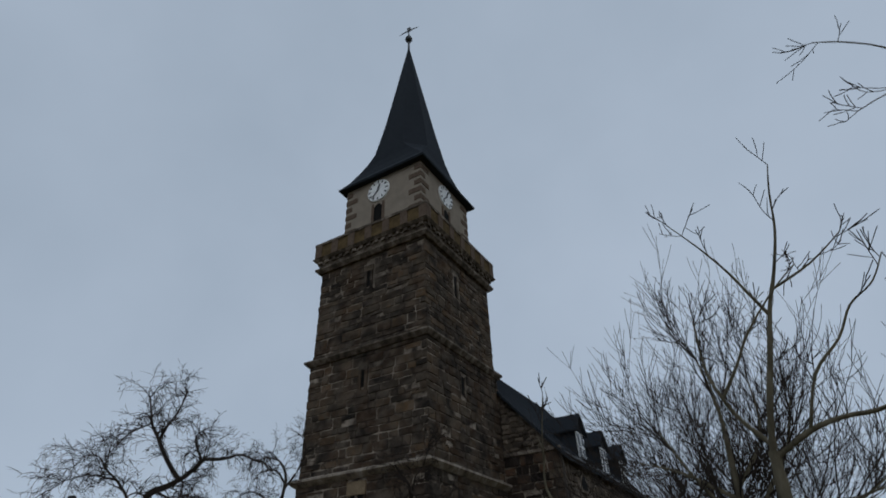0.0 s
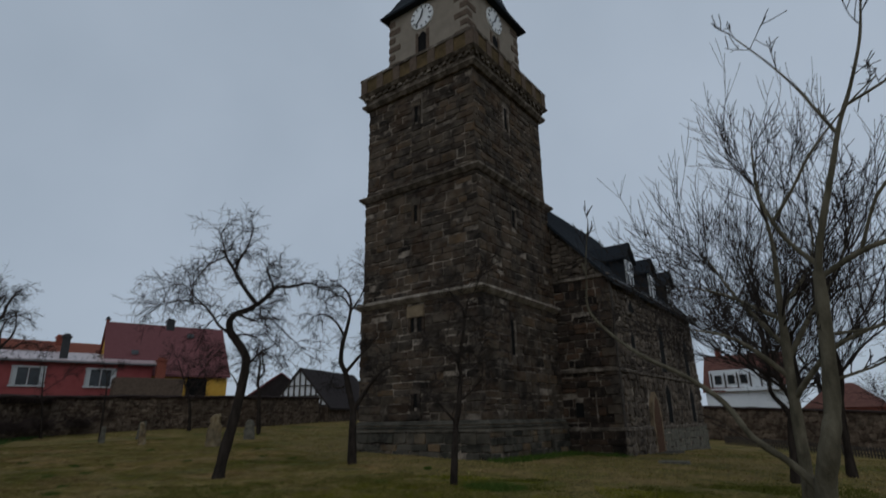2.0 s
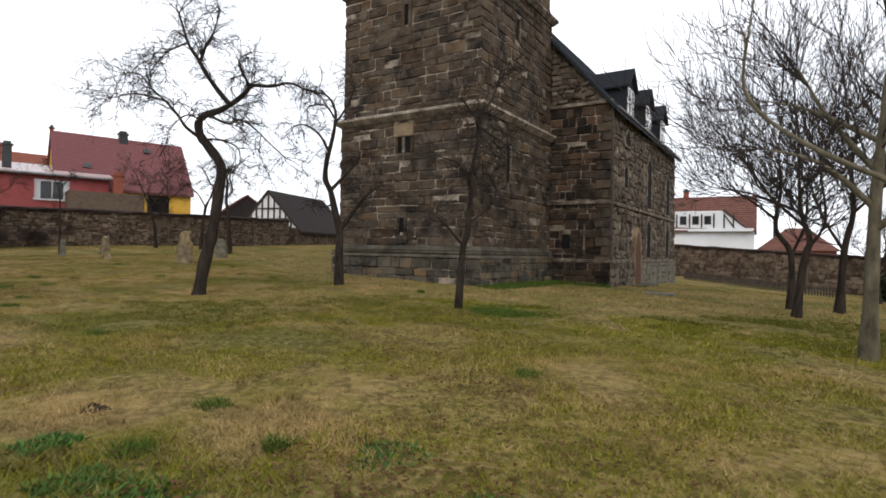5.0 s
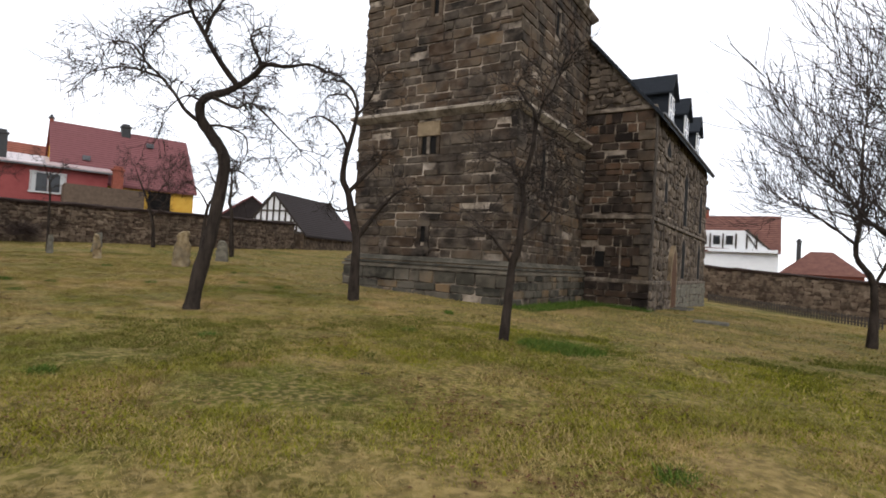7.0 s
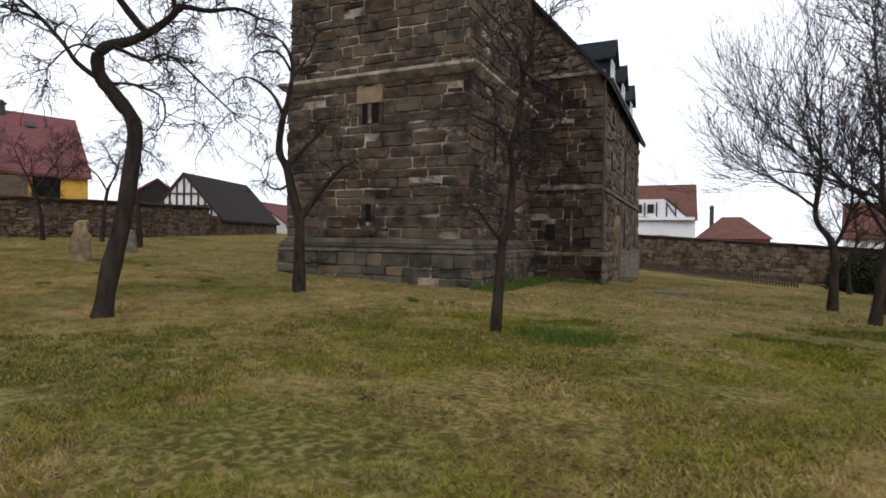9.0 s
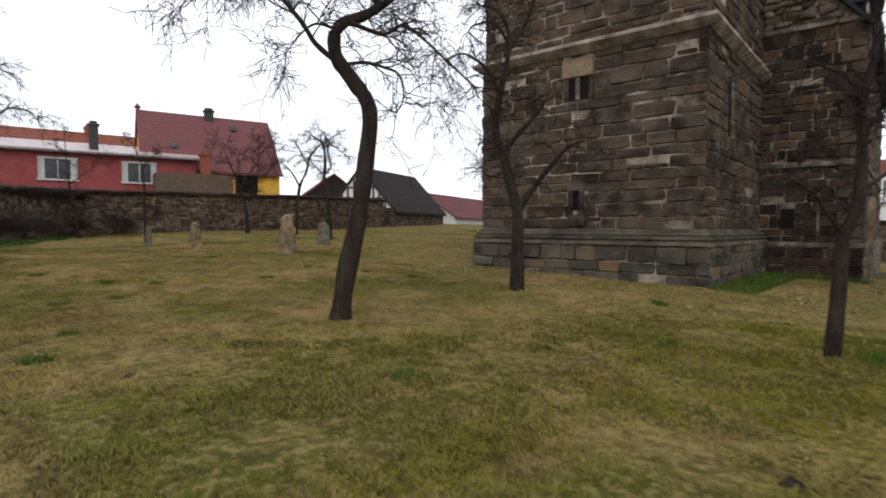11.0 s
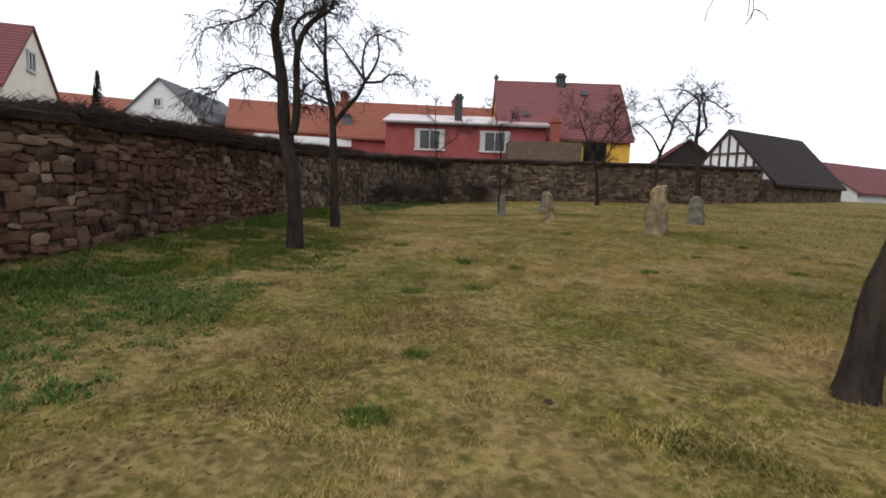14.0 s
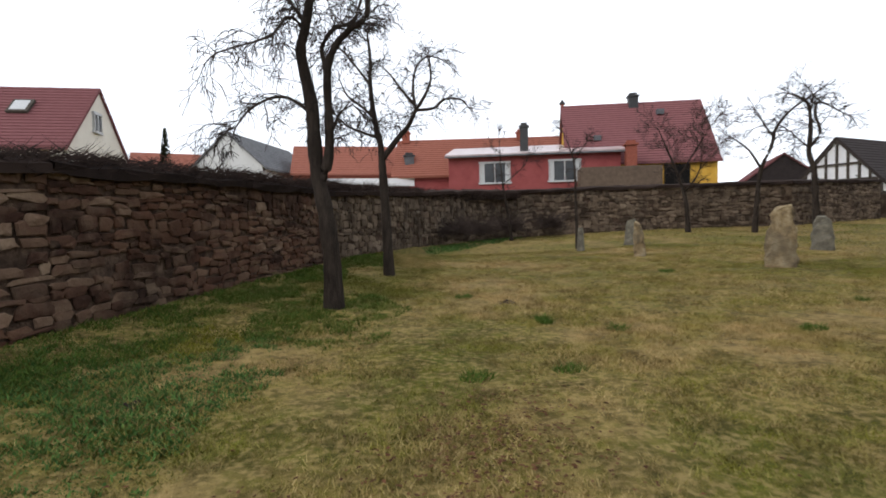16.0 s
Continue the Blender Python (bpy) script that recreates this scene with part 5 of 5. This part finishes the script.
tree((-2.1, 20.3), -7, [[(0, 0.0), (0.0, 1.6), (-0.4, 2.4), (-0.3, 3.59), (-0.35, 4.76), (-0.3, 6.01)], [(0, 1.6), (0.35, 2.58), (0.4, 3.83), (0.9, 4.92)], [(-0.35, 2.58), (-1.2, 3.36), (-2.2, 3.98)], [(-0.3, 3.67), (-1.2, 4.45), (-1.8, 5.23)], [(0.38, 2.89), (1.4, 3.51), (2.2, 3.83)]], 0.11, "bare twin-stemmed tree south of the nave", 15, 1.9, 2, 7, -0.12, 0.4, 0.75, wav=0.13, group=SOUTH)
tree((-0.9, 20.6), -7, [[(0, 0.0), (0.1, 1.8), (0.3, 2.89), (0.25, 4.14), (0.4, 5.39)], [(0.1, 1.8), (-0.4, 2.73), (-0.8, 3.83)], [(0.28, 2.89), (1.1, 3.67), (1.9, 4.14)]], 0.13, "bare tree with a thick dark trunk south of the nave", 16, 1.9, 2, 7, -0.12, 0.4, 0.75, wav=0.13, group=SOUTH)
tree((-0.47, 5.4), -2, [[0.088, 0.04, (-0.07, 0.00), (-0.03, 0.88), (0.07, 1.30), (0.15, 1.65), (0.22, 2.31), (0.25, 2.67)], [0.03, 0.005, (0.25, 2.67), (0.33, 2.97), (0.50, 3.47), (0.63, 3.88), (0.76, 4.19), (0.91, 4.59), (1.00, 5.00), (1.09, 5.32)],
    [0.036, 0.007, (-0.03, 0.88), (-0.09, 1.04), (-0.23, 1.20), (-0.46, 1.38), (-0.65, 1.66), (-0.95, 1.91), (-1.34, 2.14), (-1.70, 2.44), (-1.86, 2.69), (-1.86, 3.04), (-1.91, 3.22)], [0.01, 0.004, (-1.86, 2.95), (-1.82, 3.22), (-1.77, 3.68)],
    [0.024, 0.008, (0.25, 2.71), (0.1, 2.95), (0.01, 3.15), (-0.06, 3.45), (-0.04, 3.9)], [0.016, 0.005, (0.01, 3.15), (0.2, 3.42), (0.38, 3.67), (0.69, 4.0), (0.95, 4.25)], [0.024, 0.012, (0.25, 2.61), (0.56, 2.78), (0.82, 2.86), (1.14, 2.89), (1.64, 3.13), (2.27, 3.77)],
    [0.014, 0.005, (0.24, 2.17), (0.40, 2.17), (0.64, 2.22), (1.09, 2.50)], [0.014, 0.005, (0.23, 1.81), (0.36, 1.86), (0.55, 1.93), (1.00, 2.22)], [0.016, 0.005, (0.57, 3.75), (0.50, 4.03), (0.40, 4.32), (0.24, 4.63), (0.02, 5.00)],
    [0.014, 0.005, (0.69, 4.02), (1.06, 4.20), (1.36, 4.36)], [0.015, 0.005, (0.57, 2.81), (0.75, 3.20), (1.02, 3.48), (1.20, 3.74), (1.42, 3.89), (1.58, 4.12)],
    [0.013, 0.006, (2.27, 3.77), (2.82, 5.04), (2.55, 6.14), (2.27, 6.55), (2.00, 6.77)], [0.009, 0.005, (2.82, 5.04), (2.46, 5.68), (2.22, 5.66), (1.98, 5.59)]],
    0.088, "pale young tree with a long low arching bough", 17, 0.32, 1, 1.5, -0.06, 0.03, 0.8, wav=0.16, material=M_BARKPALE, tw_r=0.006, group=SOUTH, tips=1)


BACK = "bare trees in front of the far wall"
tree((3.6, 27.5), 0, [[(0, 0), (0.1, 1.6), (-0.1, 2.8), (0.1, 4.4)], [(0.05, 1.5), (0.8, 2.8), (1.4, 4.0)], [(0.0, 1.9), (-0.9, 3.0), (-1.5, 4.0)]], 0.13, "dense bare tree in front of the far wall", 41, 1.1, 2, 12, -0.03, 0.3, 0.9, wav=0.2, group=BACK)
tree((6.3, 31.5), 0, [[(0, 0), (0.1, 1.4), (0.2, 2.8), (0.1, 4.6)], [(0.1, 1.4), (1.0, 2.6), (1.6, 4.0)], [(0.1, 1.7), (-0.9, 2.8), (-1.6, 3.8)]], 0.14, "dense bare tree in front of the far wall", 42, 1.2, 2, 12, -0.03, 0.3, 0.9, wav=0.2, group=BACK)
tree((1.6, 36.0), 0, [[(0, 0), (-0.1, 1.5), (0.2, 2.6), (0.1, 3.8)], [(0, 1.4), (0.9, 2.4), (1.3, 3.2)], [(0.0, 1.7), (-0.8, 2.6), (-1.3, 3.2)]], 0.12, "low bare tree in front of the far wall", 43, 1.0, 2, 12, -0.03, 0.3, 0.9, wav=0.2, group=BACK)


def bush(x, y, w, h, label, seed, material):
    rng = random.Random(seed)
    v, f = [], []
    for _ in range(2600):
        a, r = rng.uniform(0, 6.28), rng.random() ** 0.5
        p = Vector((x + math.cos(a) * r * w, y + math.sin(a) * r * w * 0.6, gz(x, y) + h * rng.random() * (1 - 0.5 * r * r)))
        d = Vector((rng.uniform(-1, 1), rng.uniform(-1, 1), rng.uniform(-0.2, 1))) * 0.35
        s = Vector((rng.uniform(-1, 1), rng.uniform(-1, 1), rng.uniform(-1, 1))) * 0.09
        q = len(v)
        v += [tuple(p - s), tuple(p + s), tuple(p + d)]
        f.append((q, q + 1, q + 2))
    tagged(raw("bush", v, f, material), label, "bush", "dark bushes by the far wall")


bush(4.4, 45.0, 2.2, 2.6, "dark evergreen bush against the far wall", 1, M_HEDGE)
bush(8.4, 40.0, 3.2, 3.6, "dark evergreen bush against the far wall", 2, M_HEDGE)
for k, (bx, by) in enumerate(((-34.6, 9.6), (-35.9, 10.9), (-37.0, 12.6), (-37.5, 14.6))):
    brush("wall_brush", [(bx, by), (bx + 0.6, by - 0.4)], 0.3, 0.3, "bare reddish brush against the wall", 900, 50 + k, M_TWIGRED, 0.5, 1.0)


# ---- gravestones ----
def gravestone(x, y, w, h, d, ang, label, material, seed, lean=0.0, slant=0.3, shoulder=0.0):
    rng = random.Random(seed)
    b = bmesh.new()
    n = 9
    for i in range(n + 1):
        f = i / n
        k = (1 - 0.28 * f) * (1 if f < 0.85 else 1 - 2.2 * (f - 0.85))
        if shoulder:
            k = 1.05 - 0.15 * f if f < 0.74 else (1 - shoulder) * (1 if f < 0.95 else 0.85)
        for s in range(10):
            a = 2 * math.pi * s / 10
            cx, cy = math.cos(a), math.sin(a)
            cx = math.copysign(abs(cx) ** 0.5, cx)
            cy = math.copysign(abs(cy) ** 0.5, cy)
            j = 1 + rng.uniform(-0.12, 0.12) + (0.04 * math.sin(9 * f + seed) if f > 0.2 else 0)
            b.verts.new((cx * w / 2 * k * j, cy * d / 2 * j, -0.15 + f * (h + 0.15) + slant * cx * w * 0.5 * f * f + rng.uniform(-0.05, 0.05) * f))
    b.verts.ensure_lookup_table()
    for i in range(n):
        for s in range(10):
            q = i * 10
            b.faces.new((b.verts[q + s], b.verts[q + (s + 1) % 10], b.verts[q + 10 + (s + 1) % 10], b.verts[q + 10 + s]))
    b.faces.new([b.verts[n * 10 + s] for s in range(10)])
    bmesh.ops.transform(b, matrix=pose(x, y, gz(x, y), 0, lean, ang), verts=b.verts[:])
    ob = part("gravestone", b, material)
    tagged(ob, label, "gravestone", "old gravestones on the lawn")


gravestone(-24.0, 14.93, 0.64, 1.35, 0.3, 50, "broken weathered sandstone gravestone with yellow lichen", M_LICHEN, 1, 2, 0.12, 0.32)
gravestone(-27.8, 13.66, 0.36, 0.95, 0.22, 50, "small pale pointed gravestone leaning on the lawn", M_LICHEN, 2, -3, -0.5)
gravestone(-26.75, 18.7, 0.6, 0.95, 0.3, 50, "squat grey weathered gravestone", M_GREYSTONE, 3, 0, 0.0)
gravestone(-31.4, 15.3, 0.45, 0.9, 0.25, 50, "small dark grey gravestone far back on the lawn", M_GREYSTONE, 4, 3, 0.2)
gravestone(-30.4, 13.0, 0.25, 0.75, 0.2, 50, "narrow grey stone stump by a sapling", M_GREYSTONE, 5, 0, 0.0)


# ---- grass ----
def rough_field(x, y, size, seed):
    """Smooth random heights from 0 to 1 over the ground, in lumps of that size."""
    table = np.random.RandomState(seed).rand(256, 256)
    u, v = x / size + 1000, y / size + 1000
    i, j = np.floor(u).astype(int), np.floor(v).astype(int)
    f, g = u - i, v - j
    f, g = f * f * (3 - 2 * f), g * g * (3 - 2 * g)
    a = table[i % 256, j % 256] * (1 - f) + table[(i + 1) % 256, j % 256] * f
    b = table[i % 256, (j + 1) % 256] * (1 - f) + table[(i + 1) % 256, (j + 1) % 256] * f
    return a * (1 - g) + b * g


def grass(name, count, xr, yr, hgt, material, label, seed, keep=None, width=0.006, tussock=0.0):
    """Blades strewn over a stretch; tussock: how far they bunch into clumps with bare ground between."""
    rng = np.random.RandomState(seed)
    x = rng.uniform(*xr, count)
    y = rng.uniform(*yr, count)
    if keep is not None:
        ok = keep(x, y)
        x, y = x[ok], y[ok]
    lump = np.full(len(x), 0.6)
    if tussock:
        lump = 0.45 * rough_field(x, y, 0.13, 3) + 0.3 * rough_field(x, y, 0.34, 4) + 0.25 * rough_field(x, y, 1.1, 5)
        ok = rng.rand(len(x)) < 1 - tussock * np.clip((0.56 - lump) / 0.16, 0, 1)
        x, y, lump = x[ok], y[ok], lump[ok]
    n = len(x)
    a = rng.uniform(0, 6.283, n)
    h = hgt * rng.uniform(0.35, 1.2, n) * np.clip(0.4 + 1.9 * (lump - 0.28), 0.45, 1.9)
    lean = rng.uniform(0.2, 1.6, n) * h
    b = rng.uniform(0, 6.283, n)
    z = np.array([gz(p, q) for p, q in zip(x, y)]) - 0.012
    co = np.zeros((n, 3, 3))
    co[:, 0] = np.stack([x - np.cos(a) * width, y - np.sin(a) * width, z], 1)
    co[:, 1] = np.stack([x + np.cos(a) * width, y + np.sin(a) * width, z], 1)
    co[:, 2] = np.stack([x + np.cos(b) * lean, y + np.sin(b) * lean, z + h], 1)
    me = bpy.data.meshes.new(name)
    me.vertices.add(3 * n)
    me.vertices.foreach_set("co", co.ravel())
    me.loops.add(3 * n)
    me.loops.foreach_set("vertex_index", np.arange(3 * n))
    me.polygons.add(n)
    me.polygons.foreach_set("loop_start", np.arange(0, 3 * n, 3))
    me.update(calc_edges=True)
    me.materials.append(material)
    return tagged(new(name, me), label, "grass", kind="stuff")


def lane(x, y, r):
    """Ground within r of the line walked."""
    s = np.clip(-(x * 13.0 - y * 5.35) / 197.6 * 1.0, -0.2, 2.1)
    return np.hypot(x + 13.0 * s, y - 5.35 * s) < r


grass("lawn_grass_near", 1500000, (-31, 3), (-2, 19), 0.055, M_BLADE, "short straw-coloured and mossy winter grass", 1, lambda x, y: lane(x, y, 7.5), 0.006, 0.4)
grass("lawn_grass_far", 190000, (-38, 6), (0, 40), 0.08, M_BLADE, "short winter grass further off", 2, lambda x, y: ~lane(x, y, 7.0) & ((x > -10.8) | (y < 17.2) | (x < -17.8)), 0.014, 0.4)
def wall_gap(x, y):
    """Distance from the boundary wall's face."""
    return (x + 20) * 0.371 + (y - 2.05) * 0.928


grass("bank_grass", 300000, (-30, -13), (-1.5, 6.5), 0.09, M_GREEN, "lush green grass along the wall foot", 3, lambda x, y: (wall_gap(x, y) > -0.1) & (wall_gap(x, y) < 0.45 + 1.1 * rough_field(x, y, 0.3, 8) * rough_field(x, y, 2.3, 9) + 0.6 * rough_field(x, y, 0.9, 7)), 0.008, 0.35)
grass("bank_moss", 330000, (-31, -12), (-2, 8.5), 0.05, M_MOSSDARK, "yellow-green mossy grass beside the wall", 35, lambda x, y: (wall_gap(x, y) > 0) & (wall_gap(x, y) < 0.6 + 2.6 * rough_field(x, y, 1.3, 20) + 1.6 * np.random.RandomState(36).rand(len(x))), 0.007, 0.3)
grass("lawn_thatch", 620000, (-20, 2), (-1, 12), 0.03, M_BLADE, "fine flattened straw in the lawn", 37, lambda x, y: lane(x, y, 4.2), 0.0045)
grass("tree_shade_grass", 60000, (-24.5, -19), (3.4, 7.6), 0.07, M_GREEN, "darker green grass round the old trees", 14, lambda x, y: np.hypot((x + 21.6) / 2.2, (y - 5.1) / 1.3) < 0.5 + 0.7 * rough_field(x, y, 0.7, 10), 0.008, 0.8)
rt = random.Random(77)
TUFTS = ((-20.18, 7.98), (-18.00, 7.42), (-14.29, 5.28), (-14.92, 3.03), (-20.39, 8.01), (-6.07, 3.82), (-4.93, 3.51), (-5.63, 2.90), (-11.11, 7.40), (-15.39, 5.88), (-24.48, 12.45), (-22.66, 7.35))
for px, py in TUFTS + tuple((rt.uniform(-22, 0), rt.uniform(2, 16)) for _ in range(12)):
    rr = rt.uniform(0.09, 0.17)
    grass("grass_tuft", 260, (px - rr, px + rr), (py - rr, py + rr), 0.085, M_GREEN, "small fresh green grass tuft on the lawn", rt.randrange(9999), lambda x, y: np.hypot(x - px, y - py) < rr, 0.007)
for px, py in ((-5.37, 2.45), (-3.35, 3.56), (-4.72, 2.07), (-4.98, 2.58), (-3.27, 2.98), (-4.19, 3.83), (-2.74, 3.40), (-6.16, 2.64)):
    rr = rt.uniform(0.2, 0.34)
    grass("ivy_patch", 900, (px - rr, px + rr), (py - rr, py + rr), 0.05, M_CLOVER, "small patch of green ground ivy in the lawn", rt.randrange(9999), lambda x, y: np.hypot(x - px, y - py) < rr * (0.5 + 0.8 * rough_field(x, y, 0.1, 15)), 0.016)
for name, label, cx, cy, rx, ry, seed in (("mossy_lawn", "dark green mossy grass round the crooked tree", -10.9, 7.4, 3.0, 1.9, 61), ("mossy_lawn", "dark green mossy grass towards the tower", -8.6, 11.0, 4.2, 2.6, 62), ("mossy_lawn", "dark green mossy grass under the bare trees", -1.6, 13.5, 3.4, 4.5, 63)):
    grass(name, int(rx * ry * 9500), (cx - rx, cx + rx), (cy - ry, cy + ry), 0.055, M_MOSSDARK, label, seed, lambda x, y: np.hypot((x - cx) / rx, (y - cy) / ry) < 0.35 + 0.5 * rough_field(x, y, 0.9, seed) + 0.3 * rough_field(x, y, 0.25, seed + 5), 0.008, 0.4)


def conifer(x, y, z, h):
    t = thing("conifer", pose(x, y, z), "small dark conifer top showing over the wall", "tree")
    rng = random.Random(8)
    v, f = [], []
    for _ in range(420):
        k = rng.random()
        a, r = rng.uniform(0, 6.28), 0.38 * (1 - k) + 0.08
        p = Vector((0, 0, k * h))
        q = Vector((math.cos(a) * r, math.sin(a) * r, k * h - 0.1))
        s = Vector((-math.sin(a), math.cos(a), 0.3)) * 0.07
        n = len(v)
        v += [tuple(p), tuple(q - s), tuple(q + s)]
        f.append((n, n + 1, n + 2))
    raw("foliage", v, f, M_HEDGE, t)
    tv, tf = [], []
    tube(tv, tf, [Vector((0, 0, -6)), Vector((0, 0, h))], [0.12, 0.02], 6)
    raw("trunk", tv, tf, M_BARK, t)


conifer(-48.0, -5.0, 5.2, 2.4)


grass("tree_foot_grass", 2600, (-8.0, -6.2), (10.6, 12.0), 0.13, M_GREEN, "dark green grass patch at the foot of a tree", 21, lambda x, y: np.hypot((x + 7.1) * 0.8, y - 11.3) < 0.62, 0.007)
grass("tower_foot_grass", 9000, (-10.9, -8.2), (16.8, 23.8), 0.16, M_GREEN, "green grass in the corner of tower and nave", 22, lambda x, y: (np.abs(x + 10.5) < 0.6) | (y > 23.0), 0.01)


def noise_mask(x, y):
    return np.sin(x * 0.9 + 1.3 * np.sin(y * 0.6)) * np.cos(y * 0.8 + np.sin(x * 0.5)) + 0.35 * np.sin(x * 3.1 + y * 2.3)


grass("mossy_grass", 240000, (-10, 3), (0.5, 13), 0.05, M_MOSS, "short yellow-green mossy grass", 33, lambda x, y: (noise_mask(x, y) > -0.35) & (y > -0.3 * x + 0.2), 0.006)
grass("ground_ivy", 170000, (-22, -12.5), (-0.5, 6), 0.055, M_CLOVER, "dark green ground ivy and clover by the wall", 31, lambda x, y: np.hypot(((x + 17.0) * 0.93 - (y - 2.6) * 0.37) / 3.4, (wall_gap(x, y) - 1.75) / 1.7) < 0.42 + 0.55 * rough_field(x, y, 0.5, 11) + 0.35 * rough_field(x, y, 0.16, 12), 0.015, 0.55)
grass("yellow_moss", 26000, (-21.5, -18.5), (1.8, 5), 0.045, M_MOSS, "yellow-green moss cushions in the lawn", 34, lambda x, y: np.hypot((x + 20.1) / 1.2, (y - 3.45) / 0.7) < 0.4 + 0.7 * rough_field(x, y, 0.3, 13), 0.008, 0.3)
grass("ground_ivy_far", 9000, (-38, -31), (8, 14), 0.12, M_CLOVER, "green growth along the far wall foot", 32, lambda x, y: np.abs((x + 36.4) * 0.6 + (y - 10.4) * 0.8 - 0.9) < 0.6, 0.018)


def soil_mound(x, y, r, h, seed):
    """A low heap of crumbly earth."""
    v, f, n, m = [], [], 18, 6
    for i in range(m + 1):
        for k in range(n):
            a, q = 6.2832 * k / n, i / m
            px, py = x + math.cos(a) * r * q * (1 + 0.25 * math.sin(3 * a + seed)), y + math.sin(a) * r * q * 0.8
            v.append((px, py, gz(px, py) - 0.02 + h * (1 - q * q) * (0.6 + 0.8 * noise.noise((px * 14, py * 14, seed))) + 0.02 * noise.noise((px * 40, py * 40, seed))))
    for i in range(m):
        f += [(i * n + k, (i + 1) * n + k, (i + 1) * n + (k + 1) % n, i * n + (k + 1) % n) for k in range(n)]
    tagged(raw("molehill", v, f, M_SOIL, smooth=True), "low dark crumbly molehill in the lawn", "molehill", "molehills in the lawn")


for k, (mx, my) in enumerate(((-21.88, 7.92), (-17.91, 3.57), (-7.98, 7.33), (-13.08, 5.69), (-14.24, 6.54), (-6.75, 3.22))):
    soil_mound(mx, my, (0.26, 0.16, 0.1, 0.13, 0.1, 0.16)[k], (0.07, 0.06, 0.05, 0.04, 0.04, 0.06)[k], k)
slab = boxed("stone_slab", (-6.5, -5.5, 21.3, 21.75, -0.5, gz(-6, 21.5) + 0.09), M_GREYSTONE, bevel=0.03)
tagged(slab, "low dark stone slab sunk in the lawn", "slab")


def fallen_leaves(count, seed):
    rng = random.Random(seed)
    v, f = [], []
    spots = list(((-6.29, 6.60), (-6.32, 7.09), (-4.28, 4.84), (-4.41, 5.87), (-3.89, 3.39), (-3.57, 3.48), (-2.33, 3.95), (-2.85, 4.79), (-4.10, 3.14), (-17.05, 6.39), (-16.50, 6.44))) + [(rng.uniform(-16, 0), rng.uniform(1, 11)) for _ in range(14)]
    for i in range(count):
        if i % 3:
            sx, sy = spots[rng.randrange(len(spots))]
            x, y = rng.gauss(sx, 0.45), rng.gauss(sy, 0.35)
        else:
            x, y = rng.uniform(-24, 2), rng.uniform(0, 16)
        z = gz(x, y) + rng.uniform(0.03, 0.06)
        a, s = rng.uniform(0, 6.28), rng.uniform(0.012, 0.028)
        c, d = math.cos(a) * s, math.sin(a) * s
        up = rng.uniform(-0.4, 0.6) * s
        q = len(v)
        v += [(x - c, y - d, z), (x + d * 0.55, y - c * 0.55, z + up), (x + c, y + d, z + up * 0.4), (x - d * 0.55, y + c * 0.55, z + up * 0.7)]
        f.append((q, q + 1, q + 2, q + 3))
    tagged(raw("fallen_leaves", v, f, M_LEAF), "scattered dead brown leaves on the lawn", "leaves", kind="stuff")


fallen_leaves(7500, 9)
